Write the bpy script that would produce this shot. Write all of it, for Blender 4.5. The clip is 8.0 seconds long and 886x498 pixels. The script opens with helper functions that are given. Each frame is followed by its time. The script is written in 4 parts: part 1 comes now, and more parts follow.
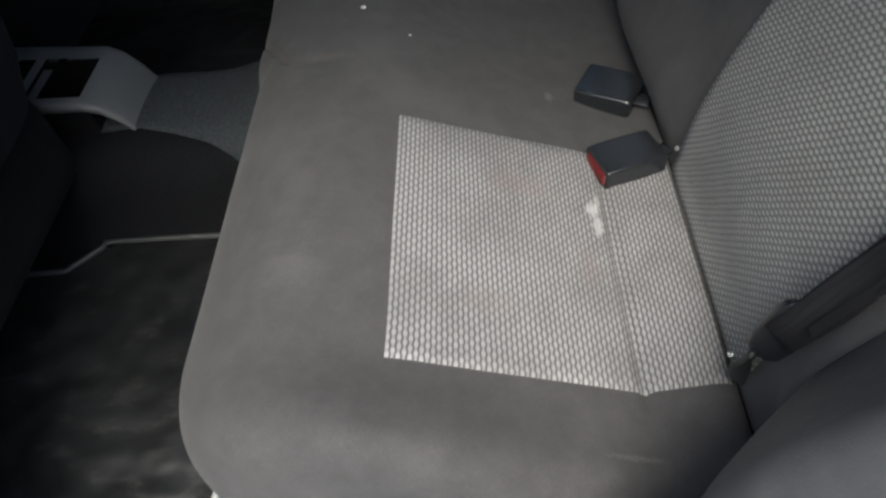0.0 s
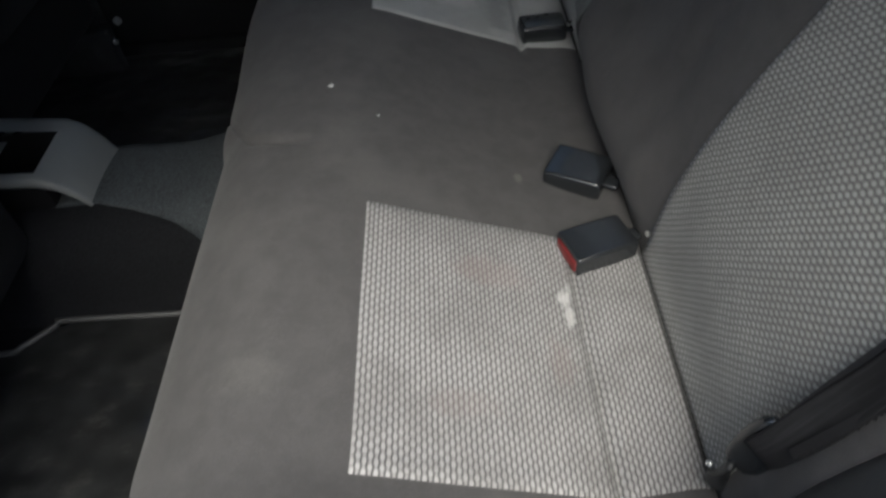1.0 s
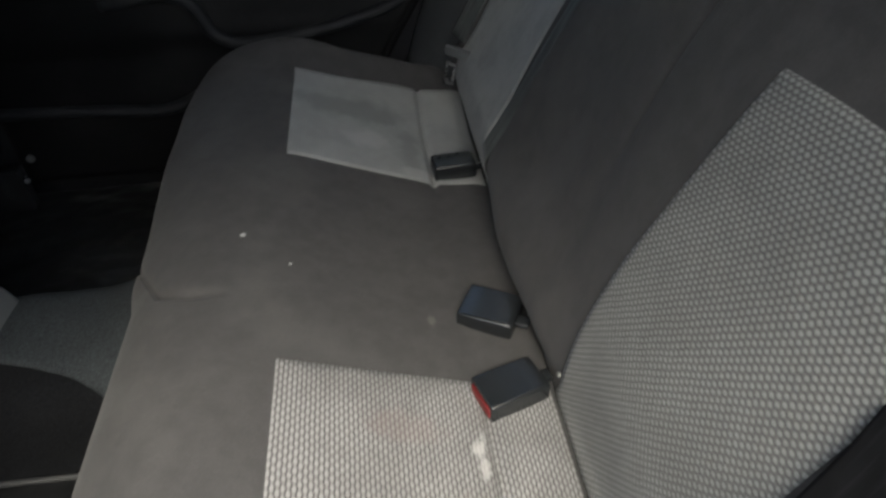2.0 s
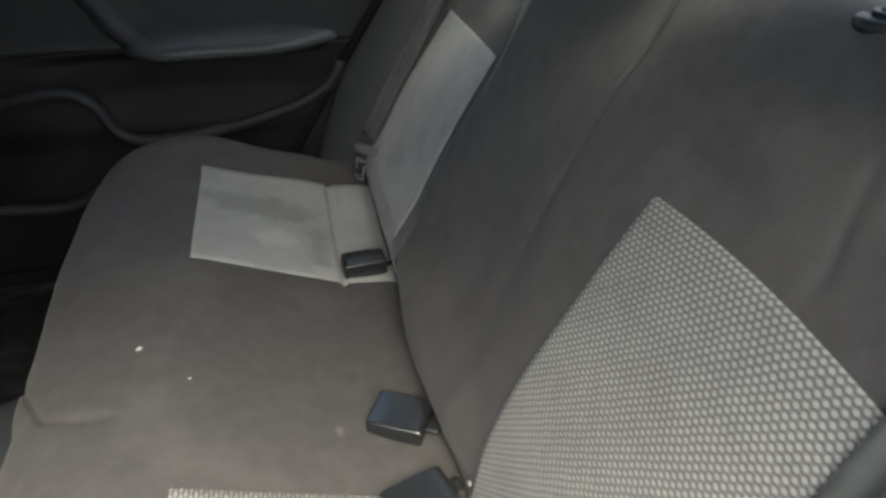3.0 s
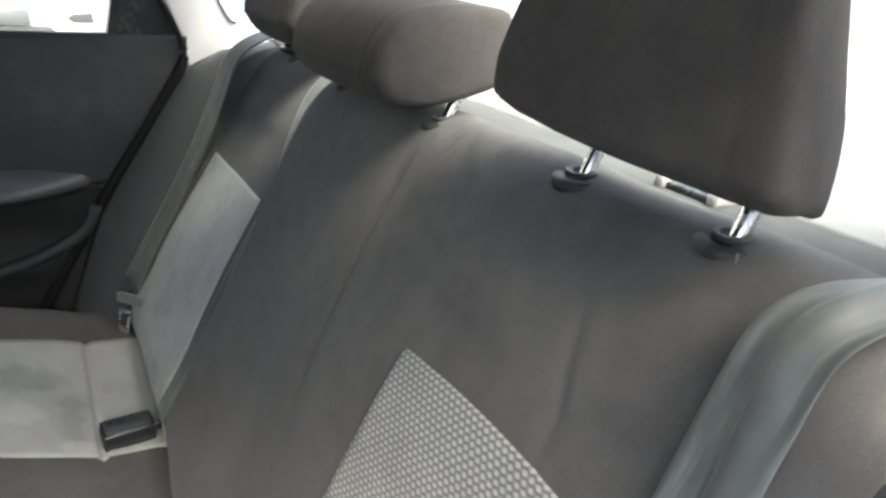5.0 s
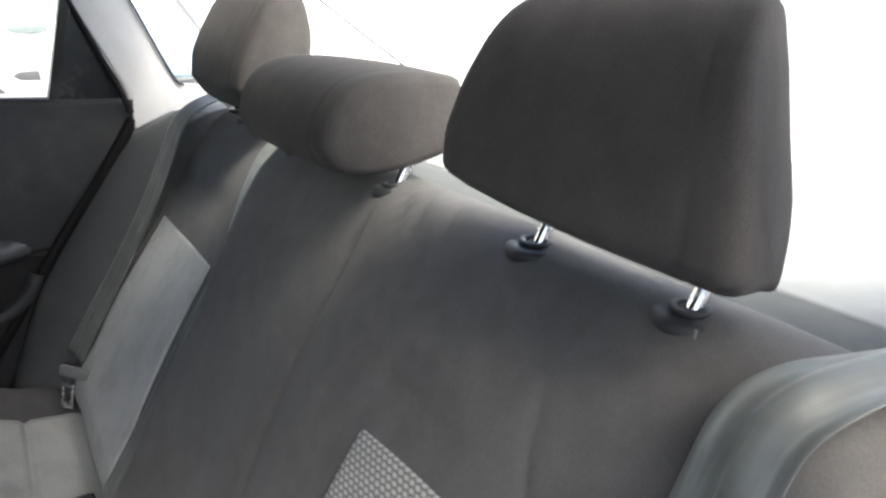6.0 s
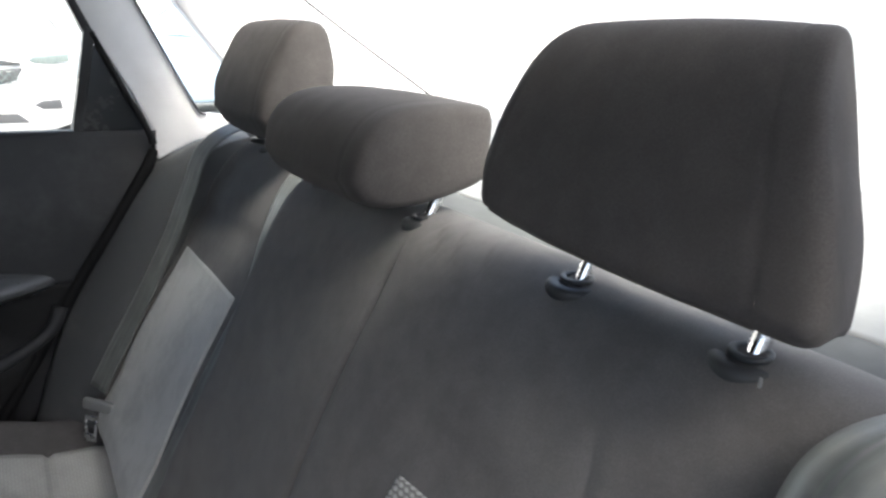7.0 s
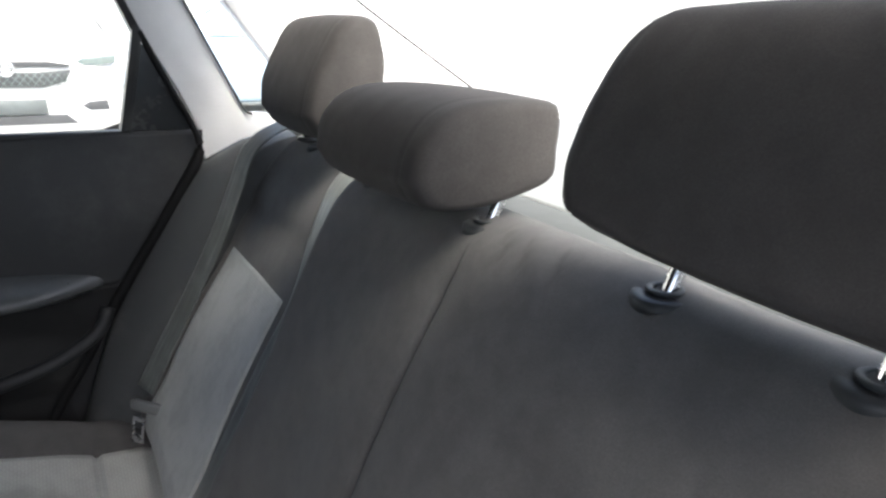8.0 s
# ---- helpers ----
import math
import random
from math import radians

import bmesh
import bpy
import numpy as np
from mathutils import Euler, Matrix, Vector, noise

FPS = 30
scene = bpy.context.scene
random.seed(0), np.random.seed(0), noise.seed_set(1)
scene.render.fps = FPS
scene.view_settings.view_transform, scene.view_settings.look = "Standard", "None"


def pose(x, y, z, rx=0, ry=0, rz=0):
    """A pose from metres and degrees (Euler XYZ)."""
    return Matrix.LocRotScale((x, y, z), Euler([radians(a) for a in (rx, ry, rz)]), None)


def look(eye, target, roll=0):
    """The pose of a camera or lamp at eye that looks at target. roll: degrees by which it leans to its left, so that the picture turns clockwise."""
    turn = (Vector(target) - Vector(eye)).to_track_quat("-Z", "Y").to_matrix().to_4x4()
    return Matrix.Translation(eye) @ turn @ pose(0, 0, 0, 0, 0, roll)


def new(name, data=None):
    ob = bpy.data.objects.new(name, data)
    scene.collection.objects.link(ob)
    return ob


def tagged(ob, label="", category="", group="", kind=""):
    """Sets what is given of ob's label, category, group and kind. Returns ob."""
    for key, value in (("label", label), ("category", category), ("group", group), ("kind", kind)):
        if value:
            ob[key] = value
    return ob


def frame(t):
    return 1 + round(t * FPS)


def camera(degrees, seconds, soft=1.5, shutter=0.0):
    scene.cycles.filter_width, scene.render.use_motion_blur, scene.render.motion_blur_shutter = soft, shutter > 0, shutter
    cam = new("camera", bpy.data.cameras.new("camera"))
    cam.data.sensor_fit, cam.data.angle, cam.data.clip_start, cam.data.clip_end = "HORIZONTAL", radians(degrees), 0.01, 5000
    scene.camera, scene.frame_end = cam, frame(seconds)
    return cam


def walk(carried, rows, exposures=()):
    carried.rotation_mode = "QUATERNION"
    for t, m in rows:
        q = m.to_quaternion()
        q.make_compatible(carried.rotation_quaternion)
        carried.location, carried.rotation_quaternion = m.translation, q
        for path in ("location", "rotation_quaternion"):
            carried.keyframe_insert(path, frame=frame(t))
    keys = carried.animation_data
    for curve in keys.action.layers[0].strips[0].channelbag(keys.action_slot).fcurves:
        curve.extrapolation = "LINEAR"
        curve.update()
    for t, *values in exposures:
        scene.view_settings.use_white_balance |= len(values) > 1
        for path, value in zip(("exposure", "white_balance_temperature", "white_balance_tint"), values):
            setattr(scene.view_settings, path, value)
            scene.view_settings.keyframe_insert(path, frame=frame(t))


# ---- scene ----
cam = camera(67.7, 8.0, soft=2.5, shutter=0.4)
PATH = [
    (0, (-0.223, -0.826, 0.885), (-0.374, 0.421, -0.672), -9.0),
    (0.5, (-0.225, -0.801, 0.894), (-0.335, 0.481, -0.638), -7.3),
    (1, (-0.219, -0.771, 0.904), (-0.272, 0.568, -0.58), -5.6),
    (1.5, (-0.199, -0.749, 0.925), (-0.152, 0.697, -0.455), -3.8),
    (3, (-0.151, -0.716, 0.987), (0.249, 0.898, -0.124), 0.9),
    (3.5, (-0.132, -0.705, 0.994), (0.417, 0.929, -0.02), 2.3),
    (4, (-0.121, -0.706, 1.003), (0.589, 0.923, 0.086), 2.9),
    (4.5, (-0.106, -0.708, 1.005), (0.736, 0.897, 0.16), 3.8),
    (5, (-0.092, -0.703, 1.012), (0.879, 0.861, 0.229), 4.2),
    (6.5, (-0.075, -0.676, 1.033), (1.022, 0.882, 0.424), 2.9),
    (7, (-0.079, -0.661, 1.035), (0.98, 0.927, 0.436), 2.1),
    (7.5, (-0.081, -0.642, 1.034), (0.931, 0.975, 0.431), 1.6),
    (8, (-0.08, -0.617, 1.03), (0.886, 1.025, 0.421), 1.3),
]
EXPOSURES = [(0.0, 0.9, 6100, 4), (1.5, 0.84, 6250, 3), (3.0, 1.86, 6750, 2), (4.5, 2.48, 6750, 2), (6.5, 2.24, 6450, 6), (8.0, 2.05, 6400, 6)]
walk(cam, [(t, look(eye, target, roll)) for t, eye, target, roll in PATH], EXPOSURES)
# ---- end of camera ----

# ---- world and light ----
world = bpy.data.worlds.new("overcast_sky")
scene.world = world
world.use_nodes = True
wn = world.node_tree.nodes
sky = wn.new("ShaderNodeTexSky")
sky.sky_type, sky.sun_disc = "NISHITA", False
sky.sun_elevation, sky.sun_rotation = radians(56), radians(179)
sky.air_density, sky.dust_density, sky.ozone_density = 1.0, 5.0, 0.8
wn["Background"].inputs["Strength"].default_value = 0.15
world.node_tree.links.new(sky.outputs[0], wn["Background"].inputs[0])

sun = new("sun", bpy.data.lights.new("sun", "SUN"))
sun.data.energy, sun.data.angle, sun.data.color = 1.12, radians(30), (1.0, 0.96, 0.9)
sun.matrix_world = look((0.05, -2.4, 3.55), (0, 0, 0))

YC = -0.016  # the car's centre line


# ---- materials ----
class Mat:
    """A node material in the making: a Principled surface with small helpers."""

    def __init__(self, name, rough=0.6, metal=0.0, spec=0.5):
        self.m = bpy.data.materials.new(name)
        self.m.use_nodes = True
        self.n, self.l = self.m.node_tree.nodes, self.m.node_tree.links
        self.b = self.n["Principled BSDF"]
        self.set(self.b, "Roughness", rough)
        self.set(self.b, "Metallic", metal)
        self.set(self.b, "Specular IOR Level", spec)

    def set(self, node, key, value):
        if isinstance(value, bpy.types.NodeSocket):
            self.l.new(value, node.inputs[key])
        else:
            node.inputs[key].default_value = value

    def coords(self, kind="Object"):
        return self.n.new("ShaderNodeTexCoord").outputs[kind]

    def noise(self, vec, scale, detail=4.0, rough=0.55):
        t = self.n.new("ShaderNodeTexNoise")
        self.set(t, "Vector", vec)
        self.set(t, "Scale", scale)
        self.set(t, "Detail", detail)
        self.set(t, "Roughness", rough)
        return t.outputs["Fac"]

    def stretch(self, vec, scale):
        t = self.n.new("ShaderNodeMapping")
        self.set(t, "Vector", vec)
        t.inputs["Scale"].default_value = scale
        return t.outputs["Vector"]

    def math(self, op, a, b=0.0, c=0.0):
        t = self.n.new("ShaderNodeMath")
        t.operation = op
        for k, v in enumerate((a, b, c)):
            self.set(t, k, v)
        return t.outputs[0]

    def ramp(self, fac, lo, hi, a=0.0, b=1.0):
        t = self.n.new("ShaderNodeMapRange")
        t.interpolation_type = "SMOOTHSTEP"
        for k, v in zip(("Value", "From Min", "From Max", "To Min", "To Max"), (fac, lo, hi, a, b)):
            self.set(t, k, v)
        return t.outputs[0]

    def mix(self, fac, a, b, mode="MIX"):
        t = self.n.new("ShaderNodeMix")
        t.data_type, t.blend_type = "RGBA", mode
        for k, v in ((0, fac), (6, a), (7, b)):
            self.set(t, k, (*v, 1.0) if isinstance(v, tuple) and len(v) == 3 else v)
        return t.outputs[2]

    def spot(self, vec, place, size, amount):
        """A ragged blot round a place; size along the three axes."""
        d = self.n.new("ShaderNodeVectorMath")
        d.operation = "SUBTRACT"
        self.set(d, 0, vec)
        d.inputs[1].default_value = place
        d2 = self.n.new("ShaderNodeVectorMath")
        d2.operation = "LENGTH"
        self.l.new(self.stretch(d.outputs[0], tuple(1 / v for v in size)), d2.inputs[0])
        ragged = self.math("ADD", d2.outputs["Value"], self.math("MULTIPLY", self.math("SUBTRACT", self.noise(vec, 0.9 / min(size), 4.0, 0.65), 0.5), 1.6))
        return self.ramp(ragged, 0.35, 1.0, amount, 0.0)

    def bump(self, height, strength=0.3, dist=0.002):
        t = self.n.new("ShaderNodeBump")
        self.set(t, "Height", height)
        self.set(t, "Strength", strength)
        self.set(t, "Distance", dist)
        self.set(self.b, "Normal", t.outputs[0])

    def base(self, colour):
        self.set(self.b, "Base Color", (*colour, 1.0) if isinstance(colour, tuple) else colour)
        return self


def fabric(name, low, high, wear=(0.5, 0.5, 0.5), sheen=0.1, wear_amount=0.5, marks=()):
    """Flat-woven seat cloth: fine yarn relief, worn paler patches, dust."""
    m = Mat(name, 0.92, spec=0.2)
    c = m.coords()
    big = m.noise(c, 7.0, 3.0)
    mid = m.noise(c, 38.0, 5.0, 0.65)
    yarn = m.noise(m.stretch(c, (1.0, 1.6, 1.0)), 900.0, 2.0)
    col = m.mix(m.ramp(mid, 0.3, 0.7), low, high)
    col = m.mix(m.math("MULTIPLY", m.ramp(big, 0.48, 0.72), wear_amount), col, wear)
    for place, size, amount, tint in marks:
        col = m.mix(m.spot(c, place, size, amount), col, tint)
    col = m.mix(m.ramp(yarn, 0.3, 0.7, 0.0, 0.5), col, (low[0] * 0.6, low[1] * 0.6, low[2] * 0.6))
    m.base(col)
    m.set(m.b, "Sheen Weight", sheen)
    m.set(m.b, "Sheen Roughness", 0.5)
    m.bump(m.math("ADD", yarn, m.math("MULTIPLY", big, 3.0)), 0.35, 0.0006)
    return m.m


def cell_fabric(name, dark, middle, pale, grime=0.2, column=0.0051, cell_size=0.0102, marks=(), relief=0.6, swell=0.09):
    """Two-tone cloth: pale columns that swell and narrow in turn, parted by dark zigzag lines. UV in metres, columns along u."""
    m = Mat(name, 0.9, spec=0.2)
    uv = m.coords("UV")
    sep = m.n.new("ShaderNodeSeparateXYZ")
    m.l.new(uv, sep.inputs[0])
    wob = m.math("MULTIPLY", m.math("SUBTRACT", m.noise(uv, 45.0, 2.0), 0.5), 0.35)
    col_no = m.math("ADD", m.math("DIVIDE", sep.outputs[1], column), wob)
    row_no = m.math("ADD", m.math("DIVIDE", sep.outputs[0], cell_size), wob)
    k = m.math("FLOOR", col_no)
    f = m.math("ABSOLUTE", m.math("SUBTRACT", m.math("FRACT", col_no), 0.5))
    phase = m.math("ADD", m.math("MULTIPLY", row_no, 2 * math.pi), m.math("MULTIPLY", k, math.pi))
    wave = m.math("COSINE", phase)
    half = m.math("ADD", m.math("MULTIPLY", wave, swell), 0.365)
    round_off = m.math("ADD", m.math("POWER", m.math("DIVIDE", f, 0.42), 2.0), m.math("MULTIPLY", m.math("SUBTRACT", 1.0, wave), 0.5))
    dot = m.ramp(round_off, 0.40, 0.95, 1.0, 0.0)
    cell = m.ramp(m.math("SUBTRACT", f, half), -0.08, 0.08, 1.0, 0.0)
    thread = m.noise(uv, 1500.0, 2.0)
    big = m.noise(uv, 11.0, 4.0, 0.6)
    mid = m.noise(uv, 55.0, 3.0, 0.6)
    col = m.mix(dot, m.mix(cell, dark, middle), pale)
    col = m.mix(m.ramp(thread, 0.3, 0.7, 0.0, 0.3), col, (dark[0] * 0.7, dark[1] * 0.7, dark[2] * 0.7))
    col = m.mix(m.math("MULTIPLY", m.ramp(m.math("ADD", big, m.math("MULTIPLY", mid, 0.35)), 0.55, 0.85), grime), col, (0.10, 0.096, 0.09))
    for place, size, amount, tint in marks:
        col = m.mix(m.spot(uv, place, size, amount), col, tint)
    m.base(col)
    m.set(m.b, "Sheen Weight", 0.15)
    m.bump(m.math("ADD", m.math("MULTIPLY", cell, 1.5), m.math("MULTIPLY", thread, 0.4)), relief, 0.0008)
    return m.m


def plastic(name, colour, rough=0.5, grain=700.0, strength=0.25, dust=(0.3, 0.3, 0.29), dust_amount=0.15, spec=0.5):
    """Moulded trim with a leather grain and some dust."""
    m = Mat(name, rough, spec=spec)
    c = m.coords()
    v = m.n.new("ShaderNodeTexVoronoi")
    m.set(v, "Vector", c)
    m.set(v, "Scale", grain)
    big = m.noise(c, 9.0, 5.0, 0.6)
    fine = m.noise(c, 120.0, 3.0)
    col = m.mix(m.math("MULTIPLY", m.ramp(big, 0.45, 0.75), dust_amount), colour, dust)
    m.base(col)
    m.set(m.b, "Roughness", m.ramp(m.math("ADD", big, m.math("MULTIPLY", fine, 0.4)), 0.4, 1.0, rough - 0.1, rough + 0.12))
    m.bump(m.math("ADD", v.outputs["Distance"], m.math("MULTIPLY", fine, 0.6)), strength, 0.0006)
    return m.m


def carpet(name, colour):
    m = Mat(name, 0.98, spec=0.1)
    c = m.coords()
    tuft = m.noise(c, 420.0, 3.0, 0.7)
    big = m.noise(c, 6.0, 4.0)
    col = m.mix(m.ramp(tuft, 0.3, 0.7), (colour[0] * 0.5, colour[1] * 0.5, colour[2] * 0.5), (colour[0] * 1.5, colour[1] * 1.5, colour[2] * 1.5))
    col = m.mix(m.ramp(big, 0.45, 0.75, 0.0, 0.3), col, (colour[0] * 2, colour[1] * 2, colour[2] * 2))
    m.base(col)
    m.bump(tuft, 0.8, 0.003)
    return m.m


def webbing(name, colour, rough=0.36, sheen=0.25, spec=0.5):
    """Seat-belt webbing: fine diagonal ribs, slight gloss. UV in metres, u along the strap."""
    m = Mat(name, rough, spec=spec)
    uv = m.coords("UV")
    w = m.n.new("ShaderNodeTexWave")
    m.set(w, "Vector", uv)
    m.set(w, "Scale", 260.0)
    w.wave_type, w.bands_direction = "BANDS", "Y"
    big = m.noise(uv, 22.0, 3.0)
    # Paler streaks along the strap: sheen painted into the colour.
    sheen_streaks = m.noise(m.stretch(uv, (7.0, 95.0, 1.0)), 1.0, 4.0, 0.6)
    col = m.mix(m.ramp(big, 0.4, 0.7), colour, (colour[0] * 1.4, colour[1] * 1.4, colour[2] * 1.4))
    m.base(m.mix(m.ramp(sheen_streaks, 0.45, 0.70, 0.0, 0.7), col, (colour[0] * 2.4, colour[1] * 2.4, colour[2] * 2.4)))
    m.set(m.b, "Sheen Weight", sheen)
    m.bump(w.outputs["Fac"], 0.05, 0.0005)
    return m.m


def metal(name, colour, rough=0.12):
    m = Mat(name, rough, 1.0)
    c = m.coords()
    m.base(colour)
    m.set(m.b, "Roughness", m.ramp(m.noise(c, 90.0), 0.3, 0.8, rough * 0.6, rough * 2.0))
    return m.m


def plain(name, colour, rough=0.5, vary=0.12, scale=12.0, spec=0.5, coat=0.0):
    m = Mat(name, rough, spec=spec)
    c = m.coords()
    n = m.noise(c, scale, 5.0, 0.6)
    m.base(m.mix(m.ramp(n, 0.3, 0.75), tuple(v * (1 - vary) for v in colour), tuple(min(1.0, v * (1 + vary)) for v in colour)))
    m.set(m.b, "Coat Weight", coat)
    m.bump(m.noise(c, scale * 40, 2.0), 0.08, 0.0005)
    return m.m


def glass(name, tint=(0.95, 0.98, 0.97)):
    m = Mat(name, 0.0)
    m.base(tint)
    m.set(m.b, "Transmission Weight", 1.0)
    m.set(m.b, "IOR", 1.02)
    return m.m


CLOTH = fabric("grey_seat_cloth", (0.086, 0.083, 0.0825), (0.106, 0.102, 0.101), (0.148, 0.142, 0.139))
# Darker copy of the seat cloth; shade on the restraints put into colour.
SHADED_CLOTH = fabric("shaded_head_restraint_cloth", (0.050, 0.0465, 0.0455), (0.061, 0.057, 0.056), (0.084, 0.078, 0.076), 0.02)
CUSHION_CLOTH = fabric("grey_cushion_cloth", (0.086, 0.083, 0.0825), (0.106, 0.102, 0.101), (0.148, 0.142, 0.139), marks=[((0.112, -0.111, 0.195), (0.007, 0.013, 0.1), 0.5, (0.26, 0.25, 0.22)), ((-0.167, -0.44, 0.28), (0.05, 0.03, 0.2), 0.3, (0.17, 0.165, 0.155)), ((0.14, -0.596, 0.21), (0.035, 0.0035, 0.2), 0.35, (0.22, 0.215, 0.205)), ((-0.09, 0.16, 0.25), (0.10, 0.08, 0.3), 0.2, (0.15, 0.145, 0.135))])
CELLS = cell_fabric("cell_pattern_cloth", (0.085, 0.083, 0.082), (0.355, 0.347, 0.341), (0.465, 0.453, 0.446), 0.3, marks=[((-0.345, -0.112, 0), (0.020, 0.009, 1), 0.7, (0.60, 0.59, 0.58)), ((-0.324, -0.115, 0), (0.013, 0.012, 1), 0.75, (0.64, 0.63, 0.62)), ((-0.308, -0.107, 0), (0.012, 0.006, 1), 0.45, (0.60, 0.59, 0.58)), ((-0.30, -0.20, 0), (0.03, 0.06, 1), 0.3, (0.27, 0.215, 0.20)), ((-0.41, -0.13, 0), (0.04, 0.02, 1), 0.25, (0.27, 0.215, 0.20)), ((-0.47, -0.24, 0), (0.02, 0.05, 1), 0.25, (0.25, 0.21, 0.195))])
CELLS_BACK = cell_fabric("dotted_backrest_cloth", (0.15, 0.15, 0.143), (0.27, 0.27, 0.256), (0.47, 0.47, 0.445), column=0.0048, cell_size=0.0086, swell=0.12)
CELLS_WORN = cell_fabric("stained_cell_pattern_cloth", (0.378, 0.383, 0.365), (0.413, 0.417, 0.396), (0.439, 0.443, 0.421), 0.15, relief=0.2, marks=[((0.405, -0.25, 0), (0.060, 0.13, 1), 0.75, (0.238, 0.251, 0.229)), ((0.30, -0.135, 0), (0.10, 0.030, 1), 0.6, (0.246, 0.255, 0.238)), ((0.27, -0.32, 0), (0.06, 0.05, 1), 0.35, (0.290, 0.295, 0.273)), ((0.315, -0.215, 0), (0.034, 0.060, 1), 0.7, (0.493, 0.497, 0.475)), ((0.232, -0.125, 0), (0.020, 0.045, 1), 0.55, (0.510, 0.510, 0.488))])
CELLS_PALE = cell_fabric("pale_cell_pattern_cloth", (0.400, 0.408, 0.392), (0.418, 0.425, 0.408), (0.438, 0.445, 0.428), 0.25, relief=0.15)
SIDE_TRIM = plastic("slate_side_trim", (0.060, 0.063, 0.066), 0.55, 650.0, 0.2)
BELT = webbing("grey_webbing", (0.080, 0.086, 0.083), 0.46, 0.12)
# Belt colour darkened to carry the shade on the strap's lower part.
BELT_SHADED = webbing("shaded_webbing", (0.014, 0.014, 0.015), 0.75, 0.0, 0.15)
BLACK = plastic("black_grained_plastic", (0.017, 0.018, 0.019), 0.42)
GUIDE_BLACK = plastic("matt_guide_plastic", (0.020, 0.022, 0.025), 0.55, 900.0, 0.05, dust_amount=0.06)
SMOOTH_BLACK = plastic("smooth_black_plastic", (0.026, 0.029, 0.032), 0.20, 900.0, 0.02, dust_amount=0.04)
DOOR_TRIM = plastic("dark_door_trim", (0.021, 0.022, 0.0245), 0.56, 650.0, 0.35, dust_amount=0.08, spec=0.4)
LOWER_TRIM = plastic("black_lower_door_trim", (0.007, 0.0073, 0.0078), 0.65, 500.0, 0.3, dust_amount=0.03, spec=0.3)
GREY_TRIM = plastic("grey_console_plastic", (0.110, 0.117, 0.116), 0.5)
PALE_TRIM = plain("pale_pillar_trim", (0.84, 0.84, 0.85), 0.7, 0.05)
SHELF_FELT = plain("grey_shelf_felt", (0.088, 0.092, 0.092), 0.95, 0.08, 30.0, 0.1)
SHELF_LIT = plain("lit_shelf_board", (0.22, 0.225, 0.225), 0.8, 0.06, 25.0, 0.2)
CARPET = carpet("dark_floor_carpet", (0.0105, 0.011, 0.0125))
TUNNEL_LIT = carpet("lit_tunnel_carpet", (0.046, 0.052, 0.056))
# Unseen roof lining, kept dark only to cut light bounced onto the seats.
HEADLINER = plain("low_bounce_headliner", (0.075, 0.075, 0.075), 0.95, 0.06, 40.0, 0.1)
# Paler than the door trim: sky light on the armrest put into colour.
ARM_PAD_LIT = plastic("lit_arm_vinyl", (0.060, 0.063, 0.066), 0.36, 500.0, 0.15)
GREY_RIM = plastic("grey_rim_rubber", (0.055, 0.056, 0.058), 0.6, 250.0, 0.2)
TONGUE_GREY = plastic("grey_tongue_plastic", (0.17, 0.174, 0.177), 0.4, 500.0, 0.1)
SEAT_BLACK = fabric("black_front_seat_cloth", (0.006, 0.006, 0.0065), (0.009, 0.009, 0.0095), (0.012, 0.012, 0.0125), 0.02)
SEAL_RUBBER = plain("door_seal_rubber", (0.006, 0.006, 0.0065), 0.7, spec=0.2)
RUBBER = plastic("black_rubber", (0.015, 0.015, 0.016), 0.6, 250.0, 0.2)
CHROME = metal("chrome", (0.88, 0.88, 0.89), 0.2)
STEEL = metal("brushed_steel", (0.6, 0.6, 0.6), 0.3)
STRIP_GREY = plain("pale_grey_strip", (0.42, 0.42, 0.41), 0.5, 0.1)
CLEAR_CLIP = plain("clear_clip_plastic", (0.22, 0.22, 0.21), 0.08, coat=0.8)
BUCKLE_BLACK = plain("glossy_buckle_plastic", (0.019, 0.0215, 0.024), 0.27, 0.08, 20.0, 1.0)
# Lighter buckle tone that stands for sky reflected in the top face.
BUCKLE_SKY_LIT = plastic("sky_lit_buckle_plastic", (0.045, 0.050, 0.051), 0.34, 900.0, 0.05, (0.16, 0.165, 0.165), 0.5)
RED = plain("red_button_plastic", (0.20, 0.014, 0.016), 0.4)
CRUMB = plain("white_crumb", (0.55, 0.545, 0.53), 0.9)
WHITE_PAINT = plain("white_car_paint", (0.78, 0.78, 0.78), 0.3, 0.03, coat=0.6)
GLASS = glass("window_glass")


# ---- builders ----
def catmull(points, n):
    """n places along a smooth line through the points, evenly in the parameter."""
    p = np.array(points, float)
    ext = np.vstack([2 * p[0] - p[1], p, 2 * p[-1] - p[-2]])
    out = []
    for k in range(n):
        f = k / (n - 1) * (len(p) - 1)
        i = min(int(f), len(p) - 2)
        t = f - i
        a, b, c, d = ext[i : i + 4]
        out.append(0.5 * (2 * b + (c - a) * t + (2 * a - 5 * b + 4 * c - d) * t * t + (3 * b - a - 3 * c + d) * t**3))
    return np.array(out)


def along(points, n):
    """n places along the same line, evenly by length."""
    fine = catmull(points, 20 * len(points))
    run = np.r_[0, np.cumsum(np.linalg.norm(np.diff(fine, axis=0), axis=1))]
    want = np.linspace(0, run[-1], n)
    return np.stack([np.interp(want, run, fine[:, k]) for k in range(fine.shape[1])], 1)


def smooth(x, a, b):
    t = min(1.0, max(0.0, (x - a) / (b - a)))
    return t * t * (3 - 2 * t)


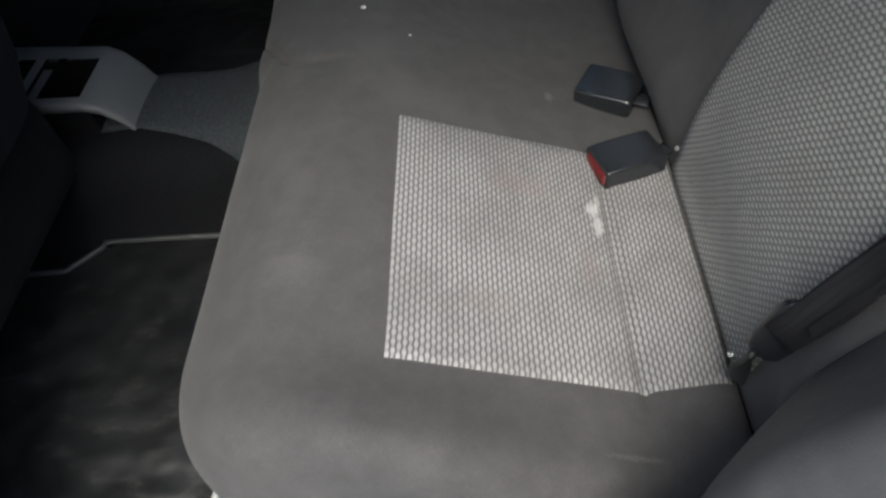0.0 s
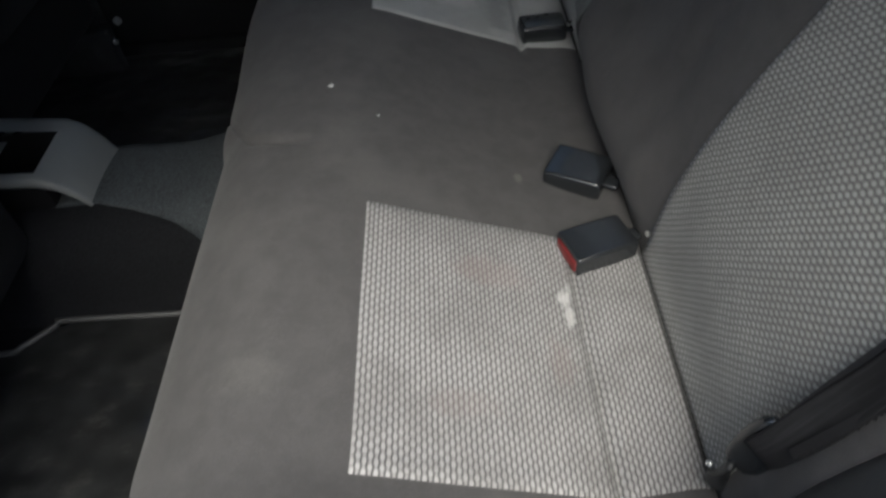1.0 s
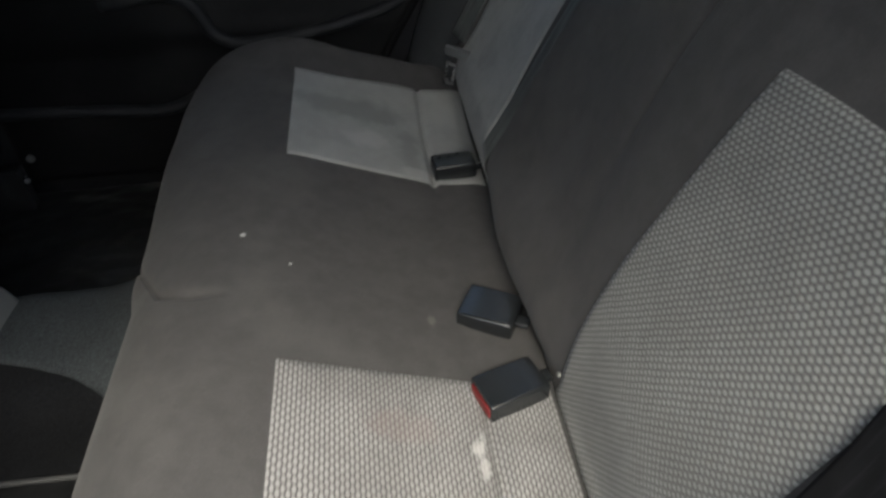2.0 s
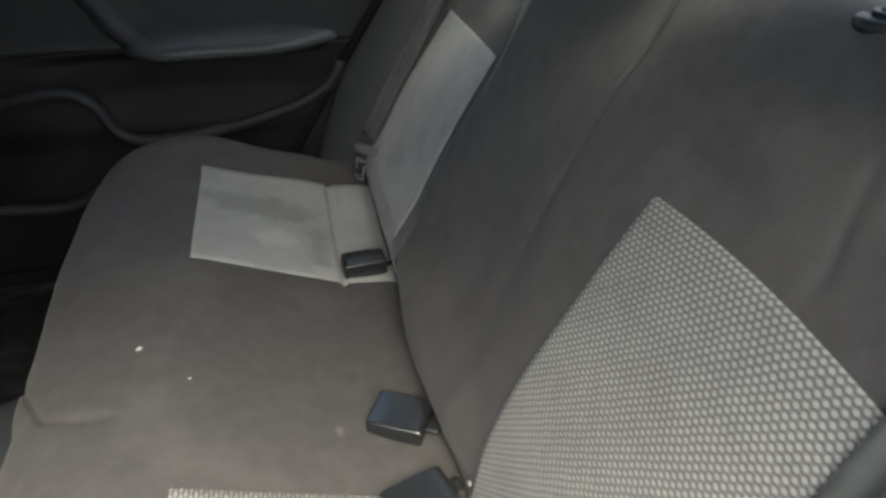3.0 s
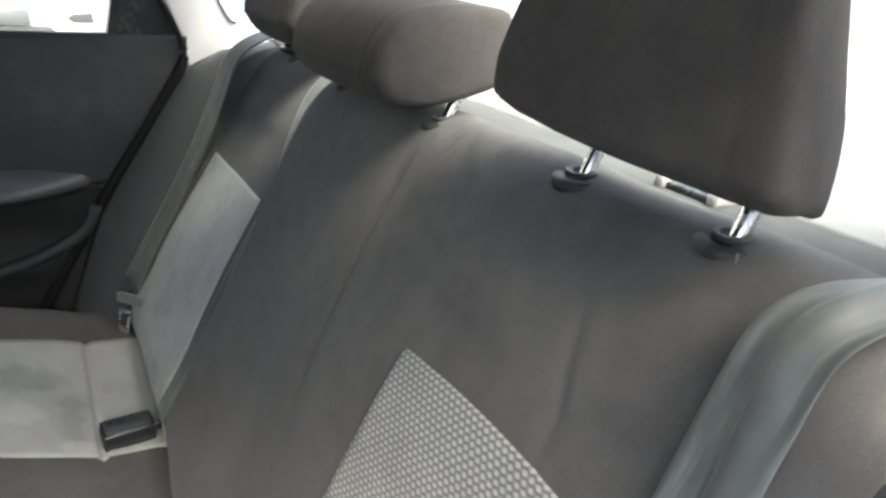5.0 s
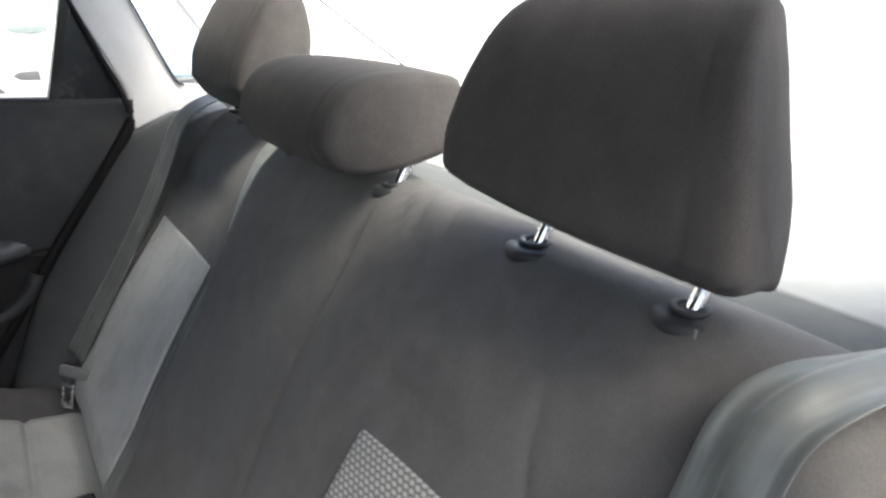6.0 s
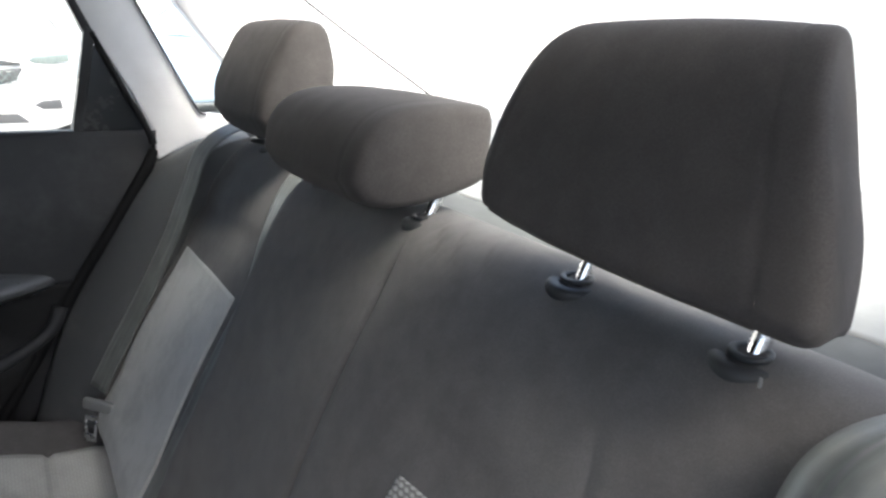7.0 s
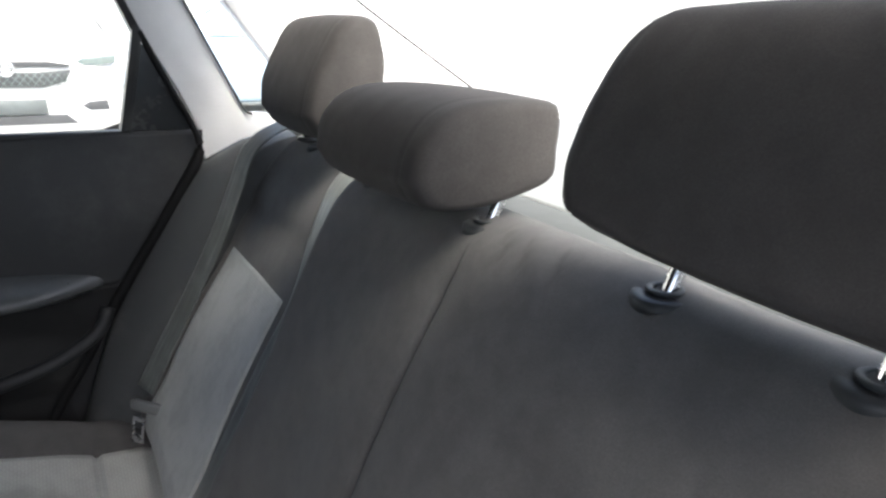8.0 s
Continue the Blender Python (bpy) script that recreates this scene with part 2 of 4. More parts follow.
def bell(x, width):
    return math.exp(-((x / width) ** 2))


def finish(bm, shade=True):
    bmesh.ops.recalc_face_normals(bm, faces=bm.faces)
    for f in bm.faces:
        f.smooth = shade
    return bm


def part(name, bm, material, parent=None, label=""):
    data = bpy.data.meshes.new(name)
    bm.to_mesh(data)
    bm.free()
    data.materials.append(material)
    ob = new(name, data)
    ob.parent = parent
    if label:
        ob["label"] = label
    return ob


def empty(name, place, label, category, group="", kind=""):
    ob = new(name)
    ob.location = place
    ob.empty_display_size = 0.05
    return tagged(ob, label, category, group, kind)


def under(name, bm, material, thing, label=""):
    """A part given in world places under a thing that stands elsewhere."""
    ob = part(name, bm, material, thing, label)
    m = thing.matrix_basis.copy()
    if thing.parent:
        m = thing.parent.matrix_basis @ m
    ob.data.transform(m.inverted())
    return ob


def loft(sections, cap=True, closed=True, uv=None):
    """Skin through rings of equal count."""
    bm = bmesh.new()
    rings = [[bm.verts.new(p) for p in ring] for ring in sections]
    n = len(rings[0])
    layer = bm.loops.layers.uv.new("UVMap") if uv else None
    for i, (a, b) in enumerate(zip(rings, rings[1:])):
        for k in range(n if closed else n - 1):
            q = (k + 1) % n
            f = bm.faces.new((a[k], a[q], b[q], b[k]))
            if uv:
                for loop, key in zip(f.loops, ((i, k), (i, k + 1), (i + 1, k + 1), (i + 1, k))):
                    loop[layer].uv = uv(*key)
    if cap and closed:
        bm.faces.new(rings[0])
        bm.faces.new(rings[-1])
    return finish(bm)


def box(size, centre=(0, 0, 0), bevel=0.0, segments=2, m=None):
    bm = bmesh.new()
    bmesh.ops.create_cube(bm, size=1.0)
    bmesh.ops.scale(bm, vec=size, verts=bm.verts)
    if bevel:
        bmesh.ops.bevel(bm, geom=bm.edges[:], offset=bevel, segments=segments, affect="EDGES", profile=0.6)
    bmesh.ops.translate(bm, vec=centre, verts=bm.verts)
    if m:
        bm.transform(m)
    return finish(bm, bool(bevel))


def prism(outline, y0, y1, bevel=0.0, lean=0.0, z0=0.0):
    """A slab: an outline in x and z, from y0 to y1, leaning by lean in y per metre above z0."""
    bm = bmesh.new()
    lo = [bm.verts.new((x, y0 + lean * max(0, z - z0), z)) for x, z in outline]
    hi = [bm.verts.new((x, y1 + lean * max(0, z - z0), z)) for x, z in outline]
    bm.faces.new(lo)
    bm.faces.new(hi)
    for k in range(len(lo)):
        q = (k + 1) % len(lo)
        bm.faces.new((lo[k], lo[q], hi[q], hi[k]))
    finish(bm, False)
    if bevel:
        bmesh.ops.bevel(bm, geom=bm.edges[:], offset=bevel, segments=3, affect="EDGES", profile=0.5, clamp_overlap=True)
        finish(bm)
    return bm


def slab(outline, z0, z1, bevel=0.0):
    """A flat slab: an outline in x and y, from z0 to z1."""
    bm = bmesh.new()
    lo = [bm.verts.new((x, y, z0)) for x, y in outline]
    hi = [bm.verts.new((x, y, z1)) for x, y in outline]
    bm.faces.new(lo)
    bm.faces.new(hi)
    for k in range(len(lo)):
        q = (k + 1) % len(lo)
        bm.faces.new((lo[k], lo[q], hi[q], hi[k]))
    finish(bm, False)
    if bevel:
        bmesh.ops.bevel(bm, geom=bm.edges[:], offset=bevel, segments=2, affect="EDGES", profile=0.5)
        finish(bm)
    return bm


def tube(points, radius, n=24, sides=10, flat=1.0, taper=None):
    """A round rod along a smooth line."""
    line = along(points, n)
    rings = []
    for i, p in enumerate(line):
        d = Vector(line[min(i + 1, n - 1)] - line[max(i - 1, 0)]).normalized()
        a = d.cross(Vector((0, 0, 1)))
        a = a.normalized() if a.length > 1e-4 else Vector((1, 0, 0))
        b = d.cross(a)
        r = radius * (taper(i / (n - 1)) if taper else 1.0)
        rings.append([Vector(p) + r * (math.cos(t) * a + flat * math.sin(t) * b) for t in (2 * math.pi * k / sides for k in range(sides))])
    return loft(rings)


def disc(centre, axis, radius, height, bevel=0.002, sides=28, inner=0.0):
    """A turned ring or disc on an axis."""
    prof = [(inner, 0), (radius, 0), (radius, height - bevel), (radius - bevel * 0.3, height - bevel * 0.3), (radius - bevel, height), (inner + bevel, height), (inner, height - bevel)]
    rot = Vector(axis).to_track_quat("Z", "Y").to_matrix().to_4x4()
    bm = bmesh.new()
    rings = []
    for k in range(sides):
        t = 2 * math.pi * k / sides
        rings.append([bm.verts.new(Matrix.Translation(centre) @ rot @ Vector((max(r, 0.0004) * math.cos(t), max(r, 0.0004) * math.sin(t), h))) for r, h in prof])
    m = len(prof)
    for k in range(sides):
        a, b = rings[k], rings[(k + 1) % sides]
        for q in range(m):
            bm.faces.new((a[q], a[(q + 1) % m], b[(q + 1) % m], b[q]))
    return finish(bm)


def ribbon(points, facings, width, thick=0.0014, n=60, wave=0.0, narrowing=(1.0, 1.0)):
    """A strap along a smooth line; facings are its normals at the points."""
    line, face = along(points, n), catmull(facings, n)
    run = np.r_[0, np.cumsum(np.linalg.norm(np.diff(line, axis=0), axis=1))]
    rings = []
    full = np.linspace(-0.5, 0.5, 13)
    share = np.interp(np.linspace(0, 1, n), np.linspace(0, 1, len(narrowing)), narrowing)
    for i, p in enumerate(line):
        across = full * share[i]
        d = Vector(line[min(i + 1, n - 1)] - line[max(i - 1, 0)]).normalized()
        f = Vector(face[i])
        f = (f - f.dot(d) * d).normalized()
        s = d.cross(f)
        p = Vector(p)
        lift = [wave * math.sin(9 * c + 14 * run[i]) for c in across]
        rings.append([p + s * c * width + f * (thick + w) for c, w in zip(across, lift)] + [p + s * c * width + f * w for c, w in reversed(list(zip(across, lift)))])
    return loft(rings, uv=lambda i, k: (run[i], (k if k < 13 else 25 - k) / 12 * width))


# ---- the car's shell ----
FLOOR = 0.12
SIDE = 0.66  # inner face of the far body side at sill height
LEAN_IN = -0.15
SILL = 0.860
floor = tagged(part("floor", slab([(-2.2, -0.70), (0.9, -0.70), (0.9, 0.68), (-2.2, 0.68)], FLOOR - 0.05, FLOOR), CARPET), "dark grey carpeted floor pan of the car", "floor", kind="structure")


def tunnel_ring(x):
    top = float(np.interp(x, [-2.0, -0.80, -0.74, -0.68, -0.62, -0.56, -0.50, -0.40], [0.23, 0.268, 0.275, 0.272, 0.274, 0.289, 0.312, 0.31]))
    prof = [(-0.175, FLOOR - 0.02), (-0.150, FLOOR + 0.01), (-0.132, top - 0.05), (-0.10, top - 0.01), (-0.05, top), (0.03, top), (0.08, top - 0.01), (0.12, top - 0.05), (0.155, FLOOR + 0.01), (0.20, FLOOR - 0.02)]
    return [(x, YC + y + 0.005, z) for y, z in catmull(prof, 26)]


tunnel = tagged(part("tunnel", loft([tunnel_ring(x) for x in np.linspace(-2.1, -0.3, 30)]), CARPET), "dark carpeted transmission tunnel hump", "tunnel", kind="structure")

# Added skin paints the tunnel top as lit; the sides stay dark as shaded.
lit_top_rings = []
for x in np.linspace(-0.80, -0.42, 30):
    near_edge = YC + float(np.interp(x, [-0.80, -0.74, -0.68, -0.62, -0.58, -0.54, -0.42], [-0.050, -0.052, -0.068, -0.092, -0.118, -0.140, -0.15]))
    ring = np.array(tunnel_ring(x))[3:-3]
    ys_here = np.linspace(near_edge, YC + 0.115, 20)
    top = [(x, y, float(np.interp(y, ring[:, 1], ring[:, 2])) + 0.004) for y in ys_here]
    lit_top_rings.append(top + [(x, y, z - 0.008) for x, y, z in reversed(top)])
tagged(part("tunnel_lit_top", loft(lit_top_rings), TUNNEL_LIT), "slate top of the tunnel hump, coloured paler as lit", "tunnel cover", kind="structure")

roof = [(-1.6, 1.27), (-1.0, 1.33), (-0.3, 1.34), (0.05, 1.315), (0.23, 1.252), (0.25, 1.275), (0.06, 1.35), (-0.3, 1.38), (-1.0, 1.37), (-1.6, 1.30)]
ceiling = tagged(part("ceiling", prism(roof, -0.67, 0.64), HEADLINER), "unseen cloth headliner, dark to cut bounced light", "headliner", kind="structure")


# Rails out of view, added at a height that blocks high sky light.
for word, y in (("far", 0.635), ("near", -0.667)):
    tagged(part("roof_rail_" + word, box((1.95, 0.07, 0.12), (-0.72, y, 1.28), 0.025, 3), HEADLINER), "unseen rail along the roof edge, set low to block light", "roof rail", kind="structure")


def side_y(z):
    """Inner face of the far body side, which leans in above the sill."""
    return SIDE + LEAN_IN * max(0.0, z - SILL)


def side_panel(name, outline, thick=0.05, material=PALE_TRIM, bevel=0.004, proud=0.0, far=True):
    bm = prism(outline, SIDE - proud, SIDE + thick, bevel, LEAN_IN, SILL)
    if not far:
        bmesh.ops.transform(bm, matrix=Matrix.Translation((0, 2 * YC, 0)) @ Matrix.Diagonal((1, -1, 1, 1)), verts=bm.verts)
        bmesh.ops.reverse_faces(bm, faces=bm.faces)
    return part(name, bm, material)


FRONT_PILLAR = [(-0.117, 1.355), (0.04, 1.081), (0.069, 1.017), (0.116, 0.93), (0.147, 0.857), (0.153, 0.804), (0.18, 0.818), (0.23, 0.841), (0.319, 0.857), (0.319, 0.878), (0.237, 0.886), (0.209, 0.933), (0.135, 1.081), (0.051, 1.229), (0.025, 1.355)]
REAR_PILLAR = [(0.025, 1.355), (0.051, 1.229), (0.125, 1.208), (0.203, 1.082), (0.293, 0.972), (0.366, 0.89), (0.319, 0.879), (0.319, 0.836), (0.86, 0.838), (0.722, 0.928), (0.58, 1.012), (0.444, 1.095), (0.266, 1.229), (0.214, 1.334)]
for far in (True, False):
    word = "far" if far else "near"
    tagged(side_panel("pillar_trim_front_" + word, FRONT_PILLAR, far=far), "pale grey moulded trim of the rear roof pillar", "pillar trim", kind="structure")
    tagged(side_panel("pillar_trim_rear_" + word, REAR_PILLAR, 0.05, PALE_TRIM, 0.003, -0.004, far), "pale grey trim between quarter glass and rear window", "pillar trim", kind="structure")
    tagged(side_panel("body_side_" + word, [(-0.26, 0.10), (0.92, 0.10), (0.92, 0.835), (0.30, 0.835), (0.175, 0.81), (0.13, 0.79), (0.02, 0.61), (-0.16, 0.36)], 0.10, DOOR_TRIM, 0.0, -0.012, far), "dark inner side of the car body", "body side", kind="structure")

quarter = empty("quarter_window", (0.25, 0.6, 0.95), "small triangular quarter window with black rubber edge", "window", kind="structure")
under("pane", prism([(0.051, 1.229), (0.125, 1.208), (0.293, 0.972), (0.366, 0.89), (0.237, 0.886), (0.135, 1.081)], SIDE + 0.025, SIDE + 0.029, 0, LEAN_IN, SILL), GLASS, quarter).visible_shadow = False
under("rubber_edge", tube([(x, side_y(z) - 0.003, z) for x, z in [(0.051, 1.235), (0.135, 1.079), (0.209, 0.933), (0.232, 0.892), (0.245, 0.886)]], 0.0022, 40, 8), RUBBER, quarter)

# rear window, shelf
shelf = empty("parcel_shelf", (0.6, YC, 0.85), "parcel shelf with grey felt front and board coloured as lit", "parcel shelf")
# Board colour is raised above the felt's to carry the window light.
under("board", slab([(0.374, -0.67), (0.88, -0.66), (0.88, 0.63), (0.374, 0.64)], 0.838, 0.861, 0.004), SHELF_LIT, shelf, "board under the rear window, paler for the light on it")
under("front_flap", slab([(0.300, -0.665), (0.373, -0.665), (0.373, 0.635), (0.300, 0.635)], 0.838, 0.860, 0.005), SHELF_FELT, shelf, "grey felt flap behind the seat")
under("tether_cover", box((0.020, 0.042, 0.006), (0.340, -0.377, 0.8625), 0.002, 2), SMOOTH_BLACK, shelf, "black tether slot between two pale clips")
for y in (-0.351, -0.403):
    under("tether_clip", box((0.026, 0.010, 0.011), (0.340, y, 0.8645), 0.003, 2), STRIP_GREY, shelf, "pale plastic clip")
rear_window = empty("rear_window", (0.7, YC, 1.0), "large sloping rear window with thin dark edge", "window", kind="structure")
pane = loft([[(0.90, -0.66, 0.836), (0.90, 0.63, 0.836)], [(0.47, -0.62, 1.10), (0.47, 0.59, 1.10)], [(0.24, -0.60, 1.242), (0.24, 0.57, 1.242)]], False, False)
under("pane", pane, GLASS, rear_window).visible_shadow = False
under("seal", tube([(x, side_y(z) - 0.008, z) for x, z in [(0.20, 1.25), (0.444, 1.095), (0.58, 1.012), (0.724, 0.927), (0.85, 0.85)]], 0.0024, 40, 6), RUBBER, rear_window)

# ---- far rear door ----
door = empty("rear_door", (-0.2, 0.66, 0.12), "closed rear door with dark moulded trim and bright window", "door")
REAR_EDGE = [(0.158, 0.86), (0.153, 0.81), (0.086, 0.731), (0.004, 0.61), (-0.074, 0.484), (-0.152, 0.358), (-0.195, 0.264), (-0.235, 0.117)]


def door_face(x, z):
    """y of the trim's inner face."""
    y = 0.632 + 0.022 * smooth(z, 0.70, 0.87)
    y -= 0.012 * smooth(z, 0.62, 0.55) * smooth(-x, 0.02, 0.10)
    y += 0.035 * smooth(z, 0.598, 0.575) * smooth(z, 0.43, 0.52) * smooth(-x, 0.0, 0.2) * smooth(x, -0.68, -0.42)
    y += 0.012 * smooth(z, 0.46, 0.40)
    return y


def door_panel(z0, z1, n):
    rows = []
    for z in np.linspace(z0, z1, n):
        edge = np.interp(z, [p[1] for p in REAR_EDGE[::-1]], [p[0] for p in REAR_EDGE[::-1]]) - 0.006
        ring = [(x, door_face(x, z), z) for x in np.linspace(-0.98, edge, 70)]
        rows.append(ring + [(edge, 0.72, z), (-0.98, 0.72, z)])
    return loft(rows)


under("upper_panel", door_panel(0.598, SILL, 34), DOOR_TRIM, door, "dark grey grained upper door panel")
# The trim takes a darker colour below the armrest height.
under("lower_panel", door_panel(0.13, 0.5975, 52), LOWER_TRIM, door, "black moulded lower door panel")
under("window_ledge", tube([(-1.0, SIDE - 0.003, SILL + 0.002), (-0.4, SIDE - 0.002, SILL + 0.003), (0.13, SIDE - 0.001, SILL - 0.002)], 0.0055, 30, 10), DOOR_TRIM, door)
pad = [(0.0, 0.020), (0.030, 0.014), (0.060, 0.003), (0.070, -0.005), (0.068, -0.012), (0.048, -0.018), (0.022, -0.024), (0.0, -0.030)]
rings = []
for k, x in enumerate(np.linspace(-0.445, -0.040, 34)):
    f = k / 33
    out = 0.12 + 0.88 * math.sin(math.pi * min(1.0, 0.5 * f / 0.22)) ** 0.8 if f < 0.22 else (1.0 if f < 0.6 else 0.10 + 0.90 * math.cos(math.pi / 2 * (f - 0.6) / 0.4))
    tall = 0.5 + 0.9 * min(1.0, out)
    rings.append([(x, 0.640 - d * out, 0.607 + 0.004 * math.sin(3 * f) + z * tall) for d, z in along(pad, 24)] + [(x, 0.655, 0.607 - 0.030 * tall), (x, 0.655, 0.607 + 0.012 * tall)])
under("armrest", loft(rings), ARM_PAD_LIT, door, "padded dark armrest, coloured paler for light on top")
ridge = [(-0.372, 0.622, 0.590), (-0.435, 0.627, 0.628), (-0.482, 0.634, 0.694), (-0.535, 0.642, 0.785)]
under("pull_rib", tube([(x, y + 0.008, z) for x, y, z in ridge], 0.024, 30, 16), DOOR_TRIM, door)
ridge = [(-0.041, 0.621, 0.557), (-0.062, 0.617, 0.516), (-0.13, 0.615, 0.474), (-0.223, 0.615, 0.446), (-0.328, 0.615, 0.426), (-0.432, 0.615, 0.418), (-0.489, 0.616, 0.439), (-0.521, 0.617, 0.5), (-0.578, 0.621, 0.526), (-0.693, 0.625, 0.51)]
under("pocket_rib", tube([(x, y + 0.007, z) for x, y, z in ridge], 0.0125, 60, 12, 1.0, lambda t: 1.0 + 0.3 * smooth(t, 0.6, 0.95)), DOOR_TRIM, door)
ridge = [(-0.985, 0.62, 0.302), (-0.776, 0.617, 0.294), (-0.62, 0.617, 0.286), (-0.515, 0.621, 0.333)]
under("map_pocket_lip", tube([(x, y + 0.006, z) for x, y, z in ridge], 0.013, 40, 12), DOOR_TRIM, door)
oval = [(-0.418 + 0.048 * math.cos(t), 0.743 + 0.018 * math.sin(t)) for t in (2 * math.pi * k / 28 for k in range(28))]
# Flat black plate paints the dark hollow behind the lever.
under("handle_dark_oval", prism(oval, 0.629, 0.66, 0.002), SMOOTH_BLACK, door, "raised black oval standing for the shaded opener recess")
under("recess_rim", tube([(x, 0.630, z) for x, z in oval + oval[:1]], 0.003, 60, 8), DOOR_TRIM, door)
under("sill_bolt", disc((-0.955, 0.636, 0.19), (0.1, -1, 0.2), 0.009, 0.012, 0.003, 18), TONGUE_GREY, door, "small dull grey bolt cap")
under("handle_lever", prism([(-0.448, 0.722), (-0.415, 0.730), (-0.372, 0.741), (-0.357, 0.728), (-0.355, 0.712), (-0.40, 0.714)], 0.614, 0.628, 0.004), CHROME, door, "chrome door opener lever")
under("window_divider", prism([(0.023, 0.864), (0.134, 0.862), (0.113, 0.923), (0.073, 1.005), (0.059, 1.011)], SIDE - 0.005, SIDE + 0.025, 0.002, LEAN_IN, SILL), SMOOTH_BLACK, door, "glossy black corner panel")
under("divider_post", prism([(0.017, 0.864), (0.033, 0.864), (0.067, 1.03), (0.052, 1.04)], SIDE - 0.010, SIDE + 0.03, 0.002, LEAN_IN, SILL), BLACK, door)
under("window_frame", prism([(0.042, 1.081), (0.067, 1.025), (0.056, 1.014), (0.029, 1.081), (-0.101, 1.282), (-0.993, 1.313), (-0.993, 1.345), (-0.08, 1.324)], SIDE - 0.007, SIDE + 0.04, 0.002, LEAN_IN, SILL), BLACK, door)
under("pane", prism([(-0.98, SILL), (0.03, SILL), (0.06, 1.02), (-0.08, 1.28), (-0.98, 1.31)], SIDE + 0.028, SIDE + 0.032, 0, LEAN_IN, SILL), GLASS, door).visible_shadow = False
SEAL_LINE = [(0.060, 1.030), (0.104, 0.935), (0.132, 0.872), (0.139, 0.82)] + [(x - 0.001, z) for x, z in REAR_EDGE[2:]]
under("door_seal", tube([(x, side_y(z) - 0.018 * smooth(z, 0.93, 0.86) - 0.006, z) for x, z in SEAL_LINE], 0.0105, 80, 10, 1.0, lambda t: 0.5 + 0.5 * smooth(t, 0.17, 0.25)), SEAL_RUBBER, door, "black rubber seal round the door")

# front part of the far side and the front of the cabin, dark and hardly seen
tagged(part("wall_front_far", prism([(-2.2, 0.1), (-0.985, 0.1), (-0.985, SILL), (-2.2, SILL - 0.03)], 0.635, 0.74), DOOR_TRIM), "dark inner side of the front door", "door panel", kind="structure")
tagged(part("pillar_centre_far", prism([(-0.99, SILL - 0.1), (-0.90, SILL - 0.1), (-0.93, 1.33), (-1.00, 1.33)], 0.64, 0.72, 0.004, LEAN_IN, SILL), PALE_TRIM), "centre roof pillar with pale trim", "pillar trim", kind="structure")
tagged(part("wall_front_near", prism([(-2.2, 0.1), (-0.985, 0.1), (-0.985, SILL), (-2.2, SILL - 0.03)], -0.77, -0.667), DOOR_TRIM), "dark inner side of the front door", "door panel", kind="structure")
# Out of view; made wide so that it shades the footwell.
tagged(part("pillar_centre_near", prism([(-1.02, 0.1), (-0.72, 0.1), (-0.75, SILL), (-0.80, 1.33), (-1.02, 1.33), (-1.02, SILL)], -0.75, -0.67, 0.004), DOOR_TRIM), "unseen centre pillar at the door opening, widened to shade the footwell", "pillar trim", kind="structure")
tagged(part("dashboard", box((0.45, 1.28, 0.55), (-2.0, YC, 0.62), 0.08, 4), BLACK), "dark dashboard at the front of the cabin", "dashboard", kind="structure")
tagged(part("wall_boot", box((0.03, 1.34, 0.74), (0.9, YC, 0.47)), DOOR_TRIM), "dark panel closing the boot", "panel", kind="structure")
# Opaque panels added over the front glass to keep light out of the cabin.
tagged(part("windscreen", prism([(-2.2, 0.85), (-1.55, 1.32), (-1.57, 1.34), (-2.23, 0.86)], -0.68, 0.65), BLACK), "unseen dark panel over the windscreen, added to keep light out", "windscreen", kind="structure")
for word, lo, hi in (("far", 0.655, 0.665), ("near", -0.70, -0.69)):
    tagged(part("front_side_blocker_" + word, prism([(-2.2, 0.82), (-0.985, 0.855), (-0.99, 1.33), (-1.6, 1.30)], lo, hi), SMOOTH_BLACK), "unseen opaque panel over the front side window, keeps light out", "window", kind="structure")
sill_near = empty("door_sill", (-0.5, -0.64, 0.12), "door sill with dark scuff plate and pale edge", "door sill", kind="structure")
under("scuff_plate", box((0.95, 0.10, 0.07), (-0.42, -0.715, 0.125), 0.012, 3), BLACK, sill_near)
under("pale_edge", tube([(-0.545, -0.56, 0.165), (-0.552, -0.59, 0.16), (-0.56, -0.63, 0.155), (-0.58, -0.70, 0.15)], 0.0045, 20, 8), STRIP_GREY, sill_near, "pale plastic edge strip")

# ---- ground outside ----
ground_mat = plain("pale_concrete", (0.46, 0.455, 0.445), 0.9, 0.08, 7.0)
tagged(part("ground", slab([(-400, -400), (400, -400), (400, 400), (-400, 400)], -0.08, -0.02), ground_mat), "grey sunlit concrete ground of a car park", "ground", kind="structure")


# White backdrops added to keep the outside bright and bounce light inward.
BACKDROP_WHITE = plain("white_backdrop", (0.80, 0.795, 0.78), 0.9, 0.06, 1.5)
tagged(part("backdrop_board_far", box((40.0, 0.4, 5.2), (0.0, 11.2, 2.5), 0.03, 1), BACKDROP_WHITE), "added white backdrop behind the parked cars, bounces light in", "building", kind="structure")
# Added out of view to hold back low sky light at the door.
tagged(part("light_block_near_side", box((14.0, 0.3, 1.35), (0.0, -2.4, 0.65), 0.03, 1), ground_mat), "unseen grey wall added to block low light", "wall", kind="structure")
